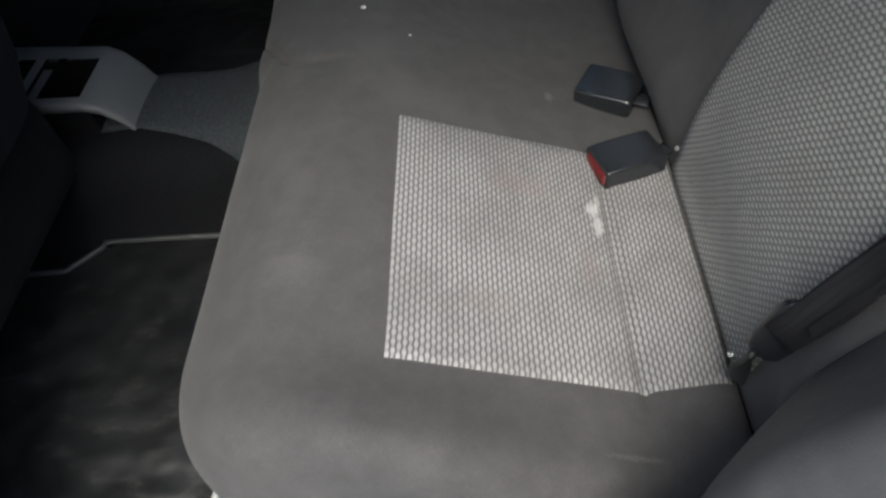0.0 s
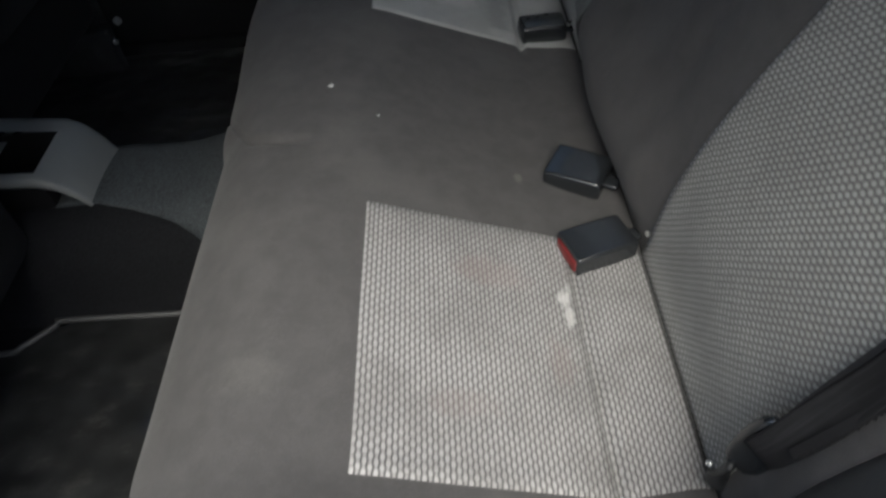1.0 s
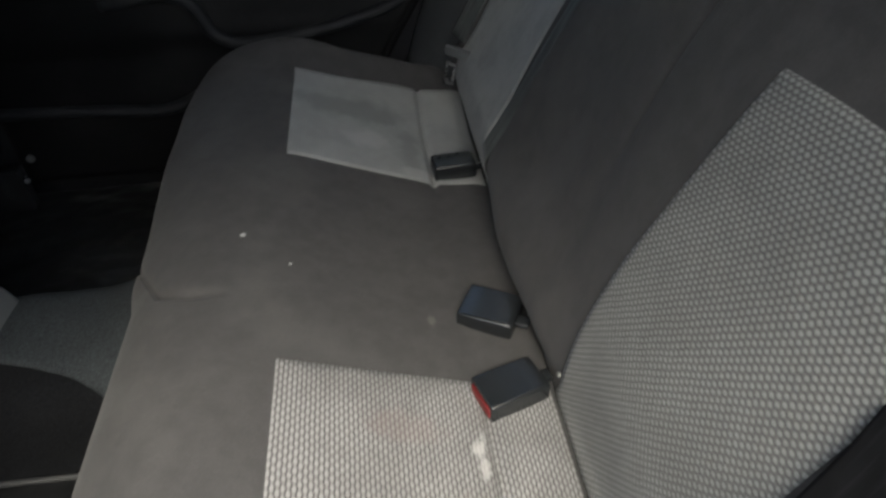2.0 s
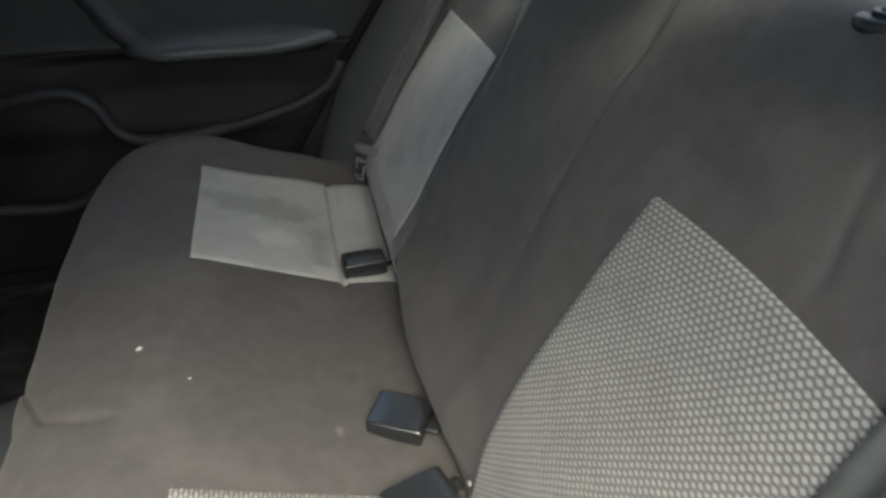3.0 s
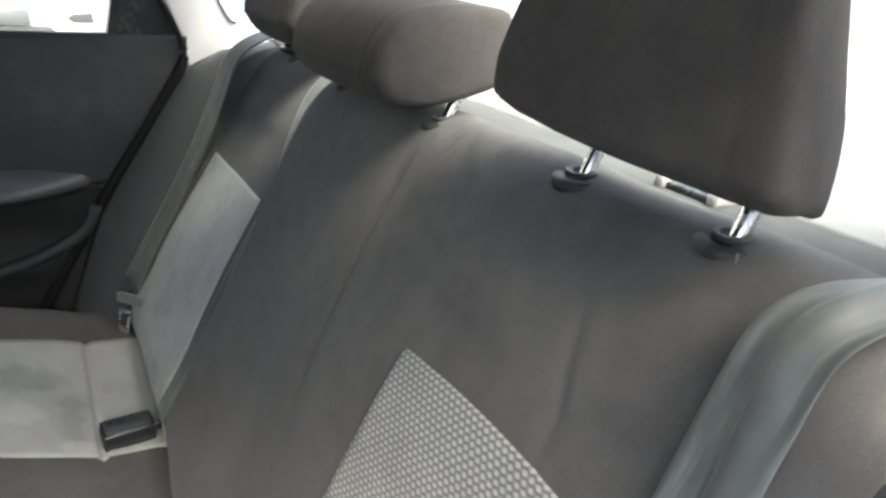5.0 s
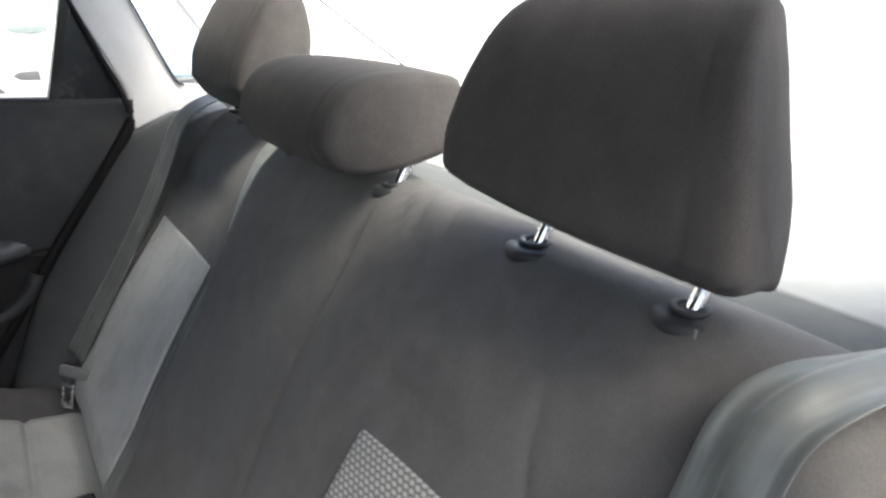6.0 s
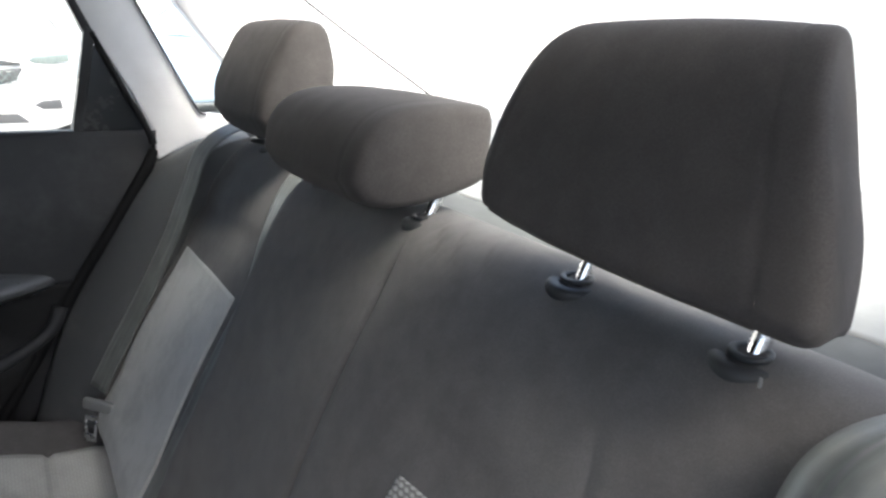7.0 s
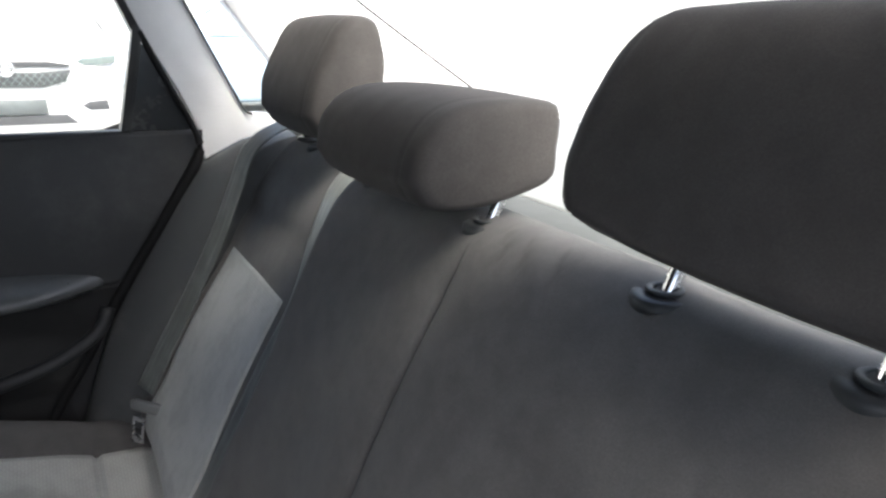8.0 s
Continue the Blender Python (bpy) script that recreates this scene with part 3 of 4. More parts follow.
tagged(part("backdrop_board_rear", box((0.4, 30.0, 7.0), (12.0, -1.0, 3.4), 0.03, 1), BACKDROP_WHITE), "added white backdrop behind the car, bounces light in", "wall", kind="structure")


# ---- rear seat: cushion ----
CUSHION_TOP = [(-0.515, 0.15), (-0.546, 0.20), (-0.559, 0.245), (-0.557, 0.290), (-0.543, 0.332), (-0.514, 0.367), (-0.472, 0.392), (-0.422, 0.404), (-0.372, 0.403), (-0.32, 0.390), (-0.26, 0.367), (-0.20, 0.344), (-0.14, 0.322), (-0.095, 0.305), (-0.05, 0.299), (-0.020, 0.296), (0.000, 0.285), (0.012, 0.25)]
END = 0.638


def cushion_ring(v):
    """Section of the cushion across the car at v from the centre line."""
    a = abs(v)
    y = YC + v
    inset = 0.0
    if a > END - 0.15:
        q = (a - END + 0.15) / 0.15
        inset = 0.15 * (1 - math.sqrt(max(0.0, 1 - q * q)))
    drop = 0.0
    soft = 0.055 if v > 0 else 0.034
    if a > END - soft:
        q = (a - END + soft) / soft
        drop = soft * (1 - math.sqrt(max(0.0, 1 - q * q)))
    ring = []
    for x, z in along(CUSHION_TOP, 200):
        f = smooth(-x, 0.10, 0.50)
        x = x - 0.016 * smooth(v, 0.05, 0.35) * smooth(-x, 0.35, 0.50)
        x = x + inset * f + 0.010 * smooth(v, 0.01, -0.05) * smooth(-x, 0.40, 0.50)
        up = smooth(z, 0.18, 0.33)
        z = z - drop * up * smooth(-x, -0.06, 0.0)
        fold = float(np.interp(x, [-0.545, -0.52, -0.48, -0.44, -0.38], [0.03, -0.02, -0.09, -0.110, -0.118]))
        z -= 0.010 * bell(y - fold, 0.008) * smooth(-x, 0.375, 0.43)
        z -= 0.008 * bell(v, 0.16) * smooth(-x, 0.06, 0.2) * smooth(x, -0.50, -0.40)
        z += (0.036 * smooth(-x, -0.05, 0.08) if v > 0 else 0.020 * smooth(-x, 0.08, 0.28)) * bell(a - 0.605, 0.055)
        z += 0.022 * smooth(x, -0.32, -0.09) * smooth(v, 0.40, 0.56)
        if 0.20 < a < 0.54:
            z -= 0.0095 * bell(x + (0.089 if v < 0 else 0.095), 0.0055) * smooth(a, 0.19, 0.23) * smooth(a, 0.56, 0.52)
        z += 0.0018 * (noise.noise(Vector((x * 9, y * 9, 3.0))))
        ring.append((x, y, z))
    return ring + [(0.03, y, 0.15), (-0.2, y, 0.13)]


ys = sorted(set(np.round(np.r_[np.linspace(-0.12, 0.06, 60), np.linspace(-END, -END + 0.06, 14), np.linspace(-END + 0.06, END - 0.06, 110), np.linspace(END - 0.06, END, 14), np.linspace(-0.05, -0.01, 15)], 5)))
bench = empty("rear_seat_cushion", (-0.25, YC, 0.12), "dark grey cloth rear bench cushion with two pale patterned panels", "seat cushion")
under("cushion", loft([cushion_ring(v) for v in ys]), CUSHION_CLOTH, bench, "grey-brown cloth bench cushion with rounded front")


def cushion_at(x, y):
    """Height of the cushion's top at a place."""
    pts = sorted((p[0], p[2]) for p in cushion_ring(y - YC)[36:189])
    return float(np.interp(x, [p[0] for p in pts], [p[1] for p in pts]))


def panel(face, us, vs, uv, lift, skirt=0.004):
    """A cloth panel laid on a surface: face(u, v) gives place and normal."""
    bm = bmesh.new()
    layer = bm.loops.layers.uv.new("UVMap")
    nu, nv = len(us), len(vs)
    grid = []
    for i, u in enumerate(us):
        for k, v in enumerate(vs):
            p, n = face(u, v)
            edge = i in (0, nu - 1) or k in (0, nv - 1)
            grid.append(bm.verts.new(Vector(p) + Vector(n) * (-skirt if edge else lift)))
    for i in range(nu - 1):
        for k in range(nv - 1):
            keys = ((i, k), (i + 1, k), (i + 1, k + 1), (i, k + 1))
            f = bm.faces.new([grid[a * nv + b] for a, b in keys])
            for loop, (a, b) in zip(f.loops, keys):
                loop[layer].uv = uv(us[a], vs[b])
    return finish(bm)


def edged(lo, hi, n):
    """Even steps with a narrow margin at both ends."""
    return np.r_[lo, np.linspace(lo + 0.0025, hi - 0.0025, n), hi]


def cushion_panel(y0, y1, x0):
    cache = {v: cushion_ring(v - YC) for v in edged(y0, y1, 30)}
    tables = {v: (np.array([p[0] for p in r[40:193]]), np.array([p[2] for p in r[40:193]])) for v, r in cache.items()}

    def face(u, v):
        xs, zs = tables[v]
        pull = 0.011 * min(1.0, max(0.0, (u + 0.09) / 0.08))
        order = np.argsort(xs)
        return (u, v + (pull if v < YC else pull * 0.5) * abs(v - (y0 if v > YC else y1)) / (y1 - y0), float(np.interp(u, xs[order], zs[order]))), (0.3 if u < -0.1 else 0.0, 0, 0.95)

    return panel(face, edged(x0, -0.002, 130), edged(y0, y1, 30), lambda u, v: (v, u * 1.06), 0.0022)


under("patterned_panel", cushion_panel(-0.549, -0.225, -0.323), CELLS, bench, "pale hexagon-patterned cloth panel with fold")
under("patterned_panel", cushion_panel(0.208, 0.520, -0.334), CELLS_WORN, bench, "pale patterned cloth panel, worn and stained")

# ---- rear seat: backrest ----
JOINT = Vector((0.01, 0.0, 0.305))
UP = Vector((0.386, 0.0, 0.9225)).normalized()
OUT = Vector((-UP.z, 0.0, UP.x))
BACK = [(-0.06, -0.05), (-0.03, -0.008), (0.0, 0.002), (0.04, 0.016), (0.09, 0.031), (0.16, 0.043), (0.26, 0.050), (0.36, 0.051), (0.45, 0.048), (0.52, 0.040), (0.575, 0.028), (0.610, 0.010), (0.626, -0.012), (0.632, -0.038), (0.627, -0.072), (0.595, -0.095), (0.45, -0.095), (0.2, -0.09), (0.0, -0.08), (-0.05, -0.07)]
BACK_LINE = along(BACK, 120)
SEAM_NEAR, SPLIT, LEAN_BACK = -0.150, 0.120, 0.055


def back_point(s, off, y, rear=0.0):
    v = y - YC
    front = smooth(off, -0.03, 0.02)
    face = smooth(s, 0.0, 0.10) * front
    low = smooth(s, 0.16, 0.03) * smooth(s, -0.025, 0.012) * front
    off = off - rear * float(np.interp(s, [0.08, 0.40, 0.60], [0.0, 0.88, 1.0]))
    off += (0.020 * smooth(y, -0.24, -0.17) + 0.024 * bell(y + 0.01, 0.14) - 0.005 * smooth(y, -0.23, -0.30)) * low
    off -= 0.009 * bell(y - SEAM_NEAR, 0.0045) * front * smooth(s, 0.22, 0.42) * smooth(s, 0.60, 0.55)
    off -= 0.006 * bell(y - SEAM_NEAR, 0.03) * front * smooth(s, 0.05, 0.15) * smooth(s, 0.60, 0.52)
    for at, lean in ((-0.215, 0.9), (-0.255, 0.7), (-0.188, 1.2)):
        off -= 0.0060 * bell(y - at - lean * (s - 0.60), 0.0060) * smooth(s, 0.565, 0.60) * front
    off -= 0.0035 * bell(y + 0.44 - 0.33 * (s - 0.51), 0.005) * smooth(s, 0.43, 0.47) * smooth(s, 0.56, 0.52)
    off -= 0.010 * bell(v, 0.11) * face
    off += (0.006 + 0.016 * smooth(s, 0.40, 0.10)) * bell(abs(v) - (0.565 if v > 0 else 0.586), 0.035 if v > 0 else 0.027) * smooth(s, 0.0, 0.06) * front
    off -= 0.006 * bell(s - 0.475, 0.02) * smooth(abs(v), 0.18, 0.26) * face
    off += 0.003 * noise.noise(Vector((s * 7, y * 7, 1.0))) * front
    s = s + 0.004 * noise.noise(Vector((y * 8, 0.3, 4.0))) * smooth(s, 0.5, 0.6)
    p = JOINT + UP * s + OUT * off
    return (p.x, y, p.z)


def back_half(y0, y1, rear, first=0.016):
    """first: radius of the rounded edge at y0."""
    rings = []
    for y in np.r_[np.linspace(y0, y0 + first, 9), np.linspace(y0 + first, y1 - 0.016, max(30, int((y1 - y0) / 0.0035)))[1:-1], np.linspace(y1 - 0.016, y1, 6)]:
        edge = first if y < 0.5 * (y0 + y1) else 0.016
        q = max(0.0, (y0 + edge - y) / edge, (y - y1 + edge) / edge)
        cut = edge * (1 - math.sqrt(max(0.0, 1 - q * q)))
        ring = []
        for s, off in BACK_LINE:
            c = (0.3, -0.03)
            r = math.hypot(s - c[0], off - c[1]) + 1e-6
            k = min(cut, 0.8 * r) / r
            inward = (s - np.clip(s, 0.0, 0.58), off - np.clip(off, -0.07, 0.02))
            shift = min(1.0, cut / edge) * 0.75 * edge
            ring.append(back_point(s - (inward[0] > 0) * shift, off - shift * (1 if off > -0.03 else -1), y + (0.066 * smooth(s, 0.38, 0.03) + 0.016 * smooth(s, 0.46, 0.60)) * smooth(y, 0.05, SPLIT) * smooth(y, 0.40, SPLIT + 0.01), rear))
        rings.append(ring)
    return loft(rings)


def back_face(rear, lo=0.0):
    top = int(np.argmax(BACK_LINE[:, 0]))
    ss, oo = BACK_LINE[2:top, 0], BACK_LINE[2:top, 1]

    def face(s, y):
        return back_point(s, float(np.interp(s, ss, oo)), y, rear), OUT

    return face


def slanted_panel(rear, s0, s1, inner, outer, arch=0.0):
    """inner, outer: y at the bottom and at the top."""
    face = back_face(rear)

    def bent(s, k):
        f = (s - s0) / (s1 - s0)
        a, b = inner[0] + f * (inner[1] - inner[0]), outer[0] + f * (outer[1] - outer[0])
        return face(s + arch * math.sin(math.pi * k) * max(0.0, f) ** 2, a + (b - a) * k)

    wide = outer[0] - inner[0]
    return panel(bent, edged(s0, s1, 70), np.r_[0, np.linspace(0.008, 0.992, 30), 1], lambda s, k: (k * wide, s), 0.0022)


back_near = empty("rear_bench_back", (0.1, -0.27, 0.31), "wider part of the grey cloth rear backrest with patterned panel", "seat backrest", "rear backrests")
under("cushion", back_half(-0.610, SPLIT, 0.0, 0.046), CLOTH, back_near, "grey-brown cloth backrest with sewn seam")
under("patterned_panel", slanted_panel(0.0, -0.03, 0.436, (-0.236, -0.295), (-0.531, -0.545), 0.007), CELLS_BACK, back_near, "pale hexagon-patterned cloth panel")
back_far = empty("rear_bench_back", (0.1, 0.33, 0.31), "narrower part of the grey cloth rear backrest, set slightly back", "seat backrest", "rear backrests")
under("cushion", back_half(SPLIT + 0.004, 0.541, LEAN_BACK), CLOTH, back_far, "grey cloth backrest cushion")
under("patterned_panel", slanted_panel(LEAN_BACK, -0.03, 0.402, (0.198, 0.229), (0.52, 0.51), 0.0), CELLS_PALE, back_far, "pale cloth panel")


under("trim_clip", disc((0.006, -0.2365, 0.3135), (-0.9, -0.2, 0.4), 0.0042, 0.003, 0.0015, 16), CLEAR_CLIP, back_near, "small glossy pale clip")
under("thread_tag", box((0.0012, 0.0018, 0.006), (0.226, -0.500, 0.8745), 0.0004, 1, None), TONGUE_GREY, back_near, "tiny pale thread")
under("lock_knob", disc((0.292, 0.476, 0.862), (0.1, 0, 1), 0.010, 0.018, 0.004, 20), SMOOTH_BLACK, back_far, "small black lock knob")
under("knob_base", disc((0.292, 0.476, 0.856), (0.1, 0, 1), 0.020, 0.008, 0.003, 24), BLACK, back_far)
# ---- side trims between backrest and door ----
def side_trim(far):
    outer = along([(-0.14, 0.16), (-0.12, 0.28), (-0.096, 0.36), (-0.057, 0.470), (0.005, 0.611), (0.082, 0.731), (0.130, 0.790), (0.152, 0.803), (0.18, 0.816), (0.23, 0.839), (0.31, 0.854)], 50)
    inner = along([(-0.03, 0.14), (-0.025, 0.26), (-0.018, 0.345), (0.030, 0.445), (0.095, 0.590), (0.150, 0.715), (0.190, 0.785), (0.212, 0.812), (0.245, 0.836), (0.285, 0.850), (0.33, 0.855)], 50)
    rings = []
    for k in np.linspace(0, 1, 14):
        y = SIDE - 0.006 - 0.090 * k if far else SIDE + 0.075 - 0.171 * k
        swell = 0.012 * math.sin(math.pi * k)
        k = k if far else max(0.0, (k - 0.47) / 0.53)
        ring = [(a[0] * (1 - k) + b[0] * k - swell, y, a[1] * (1 - k) + b[1] * k + swell * 0.3) for a, b in zip(outer, inner)]
        if not far:
            ring = [(x + 0.010 - 0.026 * smooth(z, 0.62, 0.47) + 0.034 * smooth(z, 0.44, 0.35), yy, z) for x, yy, z in ring]
        ring += [(0.36, y, 0.80), (0.28, y, 0.55), (0.16, y, 0.14)]
        rings.append([(x, yy if far else 2 * YC - yy, z) for x, yy, z in ring])
    return loft(rings)


for far in (True, False):
    tagged(part("side_trim_far" if far else "side_trim_near", side_trim(far), SIDE_TRIM), "slate grey moulded trim between backrest and door opening", "side trim", kind="structure")

# ---- head restraints ----


def head_restraint(y0, y1, side, label, posts, base_s, parent, rear=0.0, round_end=0.030, taper=0.0, near_end=1.0, roll=0.0, rear_taper=0.0, tuck=0.0):
    """A padded block with flat ends on two chrome posts; side is its outline in x and z."""
    loop = np.array(side + side[:1])
    line = along([tuple(p) for p in loop], 64)[:-1]
    mid = line.mean(0)
    centre, half = 0.5 * (y0 + y1), 0.5 * (y1 - y0)
    thing = empty("head_restraint", (mid[0], centre, min(p[1] for p in side)), label, "head restraint", "rear head restraints")
    rings = []
    for v in np.r_[np.linspace(-1, -0.62, 16), np.linspace(-0.62, 0.62, 26)[1:-1], np.linspace(0.62, 1, 16)]:
        left = half * (1 - abs(v))
        bend = round_end * (near_end if v < 0 else 1.0)
        q = max(0.0, 1 - left / bend)
        inset = bend * (1 - math.sqrt(max(0.0, 1 - q * q))) * 0.75
        ring = []
        for x, z in line:
            d = Vector((x - mid[0], z - mid[1]))
            swell = 0.004 * math.cos(v * math.pi / 2)
            k = (d.length + swell - inset * min(1.0, d.length / 0.05)) / d.length
            wob = 0.0012 * noise.noise(Vector((x * 30, v * 4, z * 30)))
            narrow = (taper * smooth(z, 0.92, 1.07) if v < 0 else 0.0) + (tuck * smooth(z, 0.965, 0.91) if v > 0 else 0.0) + rear_taper * max(0.0, (x - line[:, 0].min()) / np.ptp(line[:, 0]))
            ring.append((mid[0] + d.x * k + wob, centre + (half - narrow) * v, mid[1] + d.y * k + roll * half * v * (1 - smooth(z, 0.93, 1.03))))
        rings.append(ring)
    for at in (9, len(rings) - 10):
        rings[at] = [(mid[0] + (x - mid[0]) * 0.982, y, mid[1] + (z - mid[1]) * 0.982) for x, y, z in rings[at]]
    under("pad", loft(rings), SHADED_CLOTH, thing)
    for y in posts:
        at = JOINT + UP * (base_s - 0.011) + OUT * (-0.002 - rear)
        foot, top = at - UP * 0.02 - OUT * 0.003, at + UP * 0.09 - OUT * 0.006
        under("post", tube([(foot.x, y, foot.z), (0.5 * (foot.x + top.x), y, 0.5 * (foot.z + top.z)), (top.x, y, top.z)], 0.0058, 6, 16), CHROME, thing, "chrome post")
        under("post_guide", disc((at.x, y, at.z - 0.009), (-0.02, 0, 1), 0.0225, 0.010, 0.004, 36, 0.0075), GUIDE_BLACK, parent, "round black plastic post guide")
        under("guide_collar", disc((at.x, y, at.z + 0.002), (-0.02, 0, 1), 0.0125, 0.003, 0.0012, 28, 0.0075), GUIDE_BLACK, parent)


OUTER = [(0.173, 0.931), (0.181, 0.967), (0.198, 1.011), (0.220, 1.041), (0.244, 1.048), (0.260, 1.040), (0.268, 1.0), (0.268, 0.95), (0.268, 0.925), (0.267, 0.910), (0.262, 0.903), (0.240, 0.909), (0.192, 0.920)]
FAR_OUTER = [(0.214, 0.922), (0.226, 0.965), (0.250, 1.013), (0.273, 1.046), (0.298, 1.056), (0.325, 1.046), (0.335, 1.0), (0.330, 0.945), (0.318, 0.902), (0.285, 0.887), (0.238, 0.892)]
MIDDLE = [(0.160, 0.916), (0.167, 0.940), (0.185, 0.965), (0.21, 0.977), (0.25, 0.981), (0.298, 0.979), (0.309, 0.970), (0.309, 0.940), (0.306, 0.911), (0.270, 0.897), (0.22, 0.889), (0.178, 0.894)]
head_restraint(-0.546, -0.297, OUTER, "grey cloth head restraint, coloured darker for shade, on two chrome posts", (-0.343, -0.479), 0.628, back_near, 0.0, 0.040, 0.028, 0.30, 0.035, 0.026, 0.012)
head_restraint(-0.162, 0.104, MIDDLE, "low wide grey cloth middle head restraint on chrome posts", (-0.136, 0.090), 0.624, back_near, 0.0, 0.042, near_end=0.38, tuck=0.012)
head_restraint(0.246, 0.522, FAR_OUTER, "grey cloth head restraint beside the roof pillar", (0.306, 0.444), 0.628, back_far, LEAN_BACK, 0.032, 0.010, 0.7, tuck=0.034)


# ---- seat belts and buckles ----
def buckle(front, rear, width, height, label, red=True, roll=0.0, sky_top=False):
    """A belt buckle lying on the cushion, its release end at front."""
    f, r = Vector(front), Vector(rear)
    d = (f - r)
    length = d.length
    d.normalize()
    side = Vector((0, 0, 1)).cross(d).normalized()
    up = d.cross(side)
    m = Matrix(((d.x, side.x, up.x, r.x), (d.y, side.y, up.y, r.y), (d.z, side.z, up.z, r.z), (0, 0, 0, 1))) @ pose(0, 0, 0, roll)
    thing = empty("seat_belt_buckle", r, label, "belt buckle", "rear belt buckles")
    rings = []
    for x, w, h in [(0, 0.93, 0.84), (0.0015, 0.96, 0.92), (0.008, 0.97, 0.98), (0.025, 0.985, 1.0), (0.050, 1.0, 1.0), (length - 0.003, 1.0, 0.97), (length - 0.0008, 0.98, 0.94), (length, 0.94, 0.88)]:
        ring = []
        wide, tall, r = width * w / 2, height * h / 2, 0.0042
        for cx, cz, a0 in ((1, 1, 0), (-1, 1, 90), (-1, -1, 180), (1, -1, 270)):
            for k in range(-1, 6):
                a = radians(a0 + 22.5 * min(max(k, 0), 4))
                go = -0.0012 if k < 0 else 0.0012 if k > 4 else 0.0
                ring.append(m @ Vector((x, cx * (wide - r) + r * math.cos(a) - go * math.sin(a), height / 2 + cz * (tall - r) + r * math.sin(a) + go * math.cos(a))))
        rings.append(ring)
    under("housing", loft(rings), BUCKLE_BLACK, thing)
    # Thin lighter plate: the reflected sky is painted as its colour.
    if sky_top:
        under("top_face", box((length * 0.9, width * 0.86, 0.002), (length * 0.5, 0, height + 0.0002), 0.0009, 1, m), BUCKLE_SKY_LIT, thing, "slate top face, coloured for reflected sky")
    under("release_button", box((0.003, width * 0.80, height * 0.56), (length + 0.0003, 0, height * 0.48), 0.0015, 2, m), RED if red else SMOOTH_BLACK, thing, "red release button" if red else "")
    under("stalk", box((0.020, width * 0.32, height * 0.24), (-0.008, 0, height * 0.36), 0.003, 2, m), SMOOTH_BLACK, thing)
    return thing


buckle((-0.0895, -0.0965, 0.297), (-0.0235, -0.133, 0.297), 0.0635, 0.028, "black belt buckle for the middle seat on the cushion", False)
buckle((-0.095, -0.260, 0.299), (-0.020, -0.234, 0.297), 0.054, 0.029, "black belt buckle with red button beside patterned panel")
buckle((-0.093, 0.243, 0.300), (-0.020, 0.249, 0.298), 0.046, 0.030, "black belt buckle with sky-coloured top on stained cushion panel", False, 0.0, True)


def on_back(s, y, rear=0.0, lift=0.003):
    p = Vector(back_face(rear)(s, y)[0]) + OUT * lift
    return tuple(p)


mid_belt = empty("middle_seat_belt", (0.1, 0.15, 0.31), "pale grey belt strap lying down the backrest split", "seat belt")
pts = [on_back(s, y, LEAN_BACK, 0.004) for s, y in [(0.05, 0.192), (0.12, 0.177), (0.22, 0.173), (0.32, 0.177), (0.41, 0.181), (0.49, 0.209), (0.56, 0.230), (0.60, 0.241)]] + [(0.318, 0.250, 0.872), (0.345, 0.252, 0.866)]
under("webbing", ribbon(pts, [tuple(OUT)] * 7 + [(-0.5, 0, 0.85), (0, 0, 1), (0.2, 0, 1)], 0.044), BELT, mid_belt)
under("belt_guide", box((0.030, 0.060, 0.012), (0.316, 0.248, 0.868), 0.004, 3, None), SMOOTH_BLACK, mid_belt, "black plastic belt guide on the seat top")
under("anchor_wire", tube([(-0.020, 0.238, 0.318), (-0.008, 0.230, 0.336), (0.000, 0.226, 0.352), (-0.004, 0.240, 0.334), (-0.012, 0.246, 0.316)], 0.0022, 24, 8), STEEL, mid_belt, "bright bent wire at the anchor")
far_belt = empty("seat_belt", (0.1, 0.5, 0.4), "grey three-point belt hanging from the pillar with tongue", "seat belt", "outer seat belts")
pts = [(0.32, 0.512, 0.884), (0.262, 0.520, 0.879), (0.207, 0.530, 0.842), (0.175, 0.532, 0.772), (0.138, 0.533, 0.687), (0.086, 0.534, 0.588), (0.032, 0.534, 0.494), (-0.005, 0.528, 0.430)]
fc = [(-0.1, -0.1, 1), (-0.3, -0.2, 0.9), (-0.85, -0.25, 0.45), (-0.93, -0.28, 0.28), (-0.93, -0.28, 0.28), (-0.93, -0.3, 0.28), (-0.9, -0.36, 0.28), (-0.88, -0.42, 0.28)]
under("webbing", ribbon(pts, fc, 0.047), BELT, far_belt)
tongue = under("tongue", box((0.066, 0.012, 0.020), (0, 0, 0), 0.005, 3, look((-0.008, 0.508, 0.408), (-0.5, 0.1, 0.50)) @ pose(0, 0, 0, 90, 0, 0)), TONGUE_GREY, far_belt, "grey plastic tongue cover")
tm = look((-0.026, 0.508, 0.368), (-0.5, 0.1, 0.50)) @ pose(0, 0, 0, 90, 0, 0)
bm = bmesh.new()
for size, at in (((0.005, 0.002, 0.045), (-0.010, 0, 0)), ((0.005, 0.002, 0.045), (0.010, 0, 0)), ((0.025, 0.002, 0.014), (0, 0, 0.016)), ((0.025, 0.002, 0.008), (0, 0, -0.0185))):
    q = box(size, at, 0.0008, 1, tm)
    tmp = bpy.data.meshes.new("tongue_plate_piece")
    q.to_mesh(tmp)
    bm.from_mesh(tmp)
    q.free()
    bpy.data.meshes.remove(tmp)
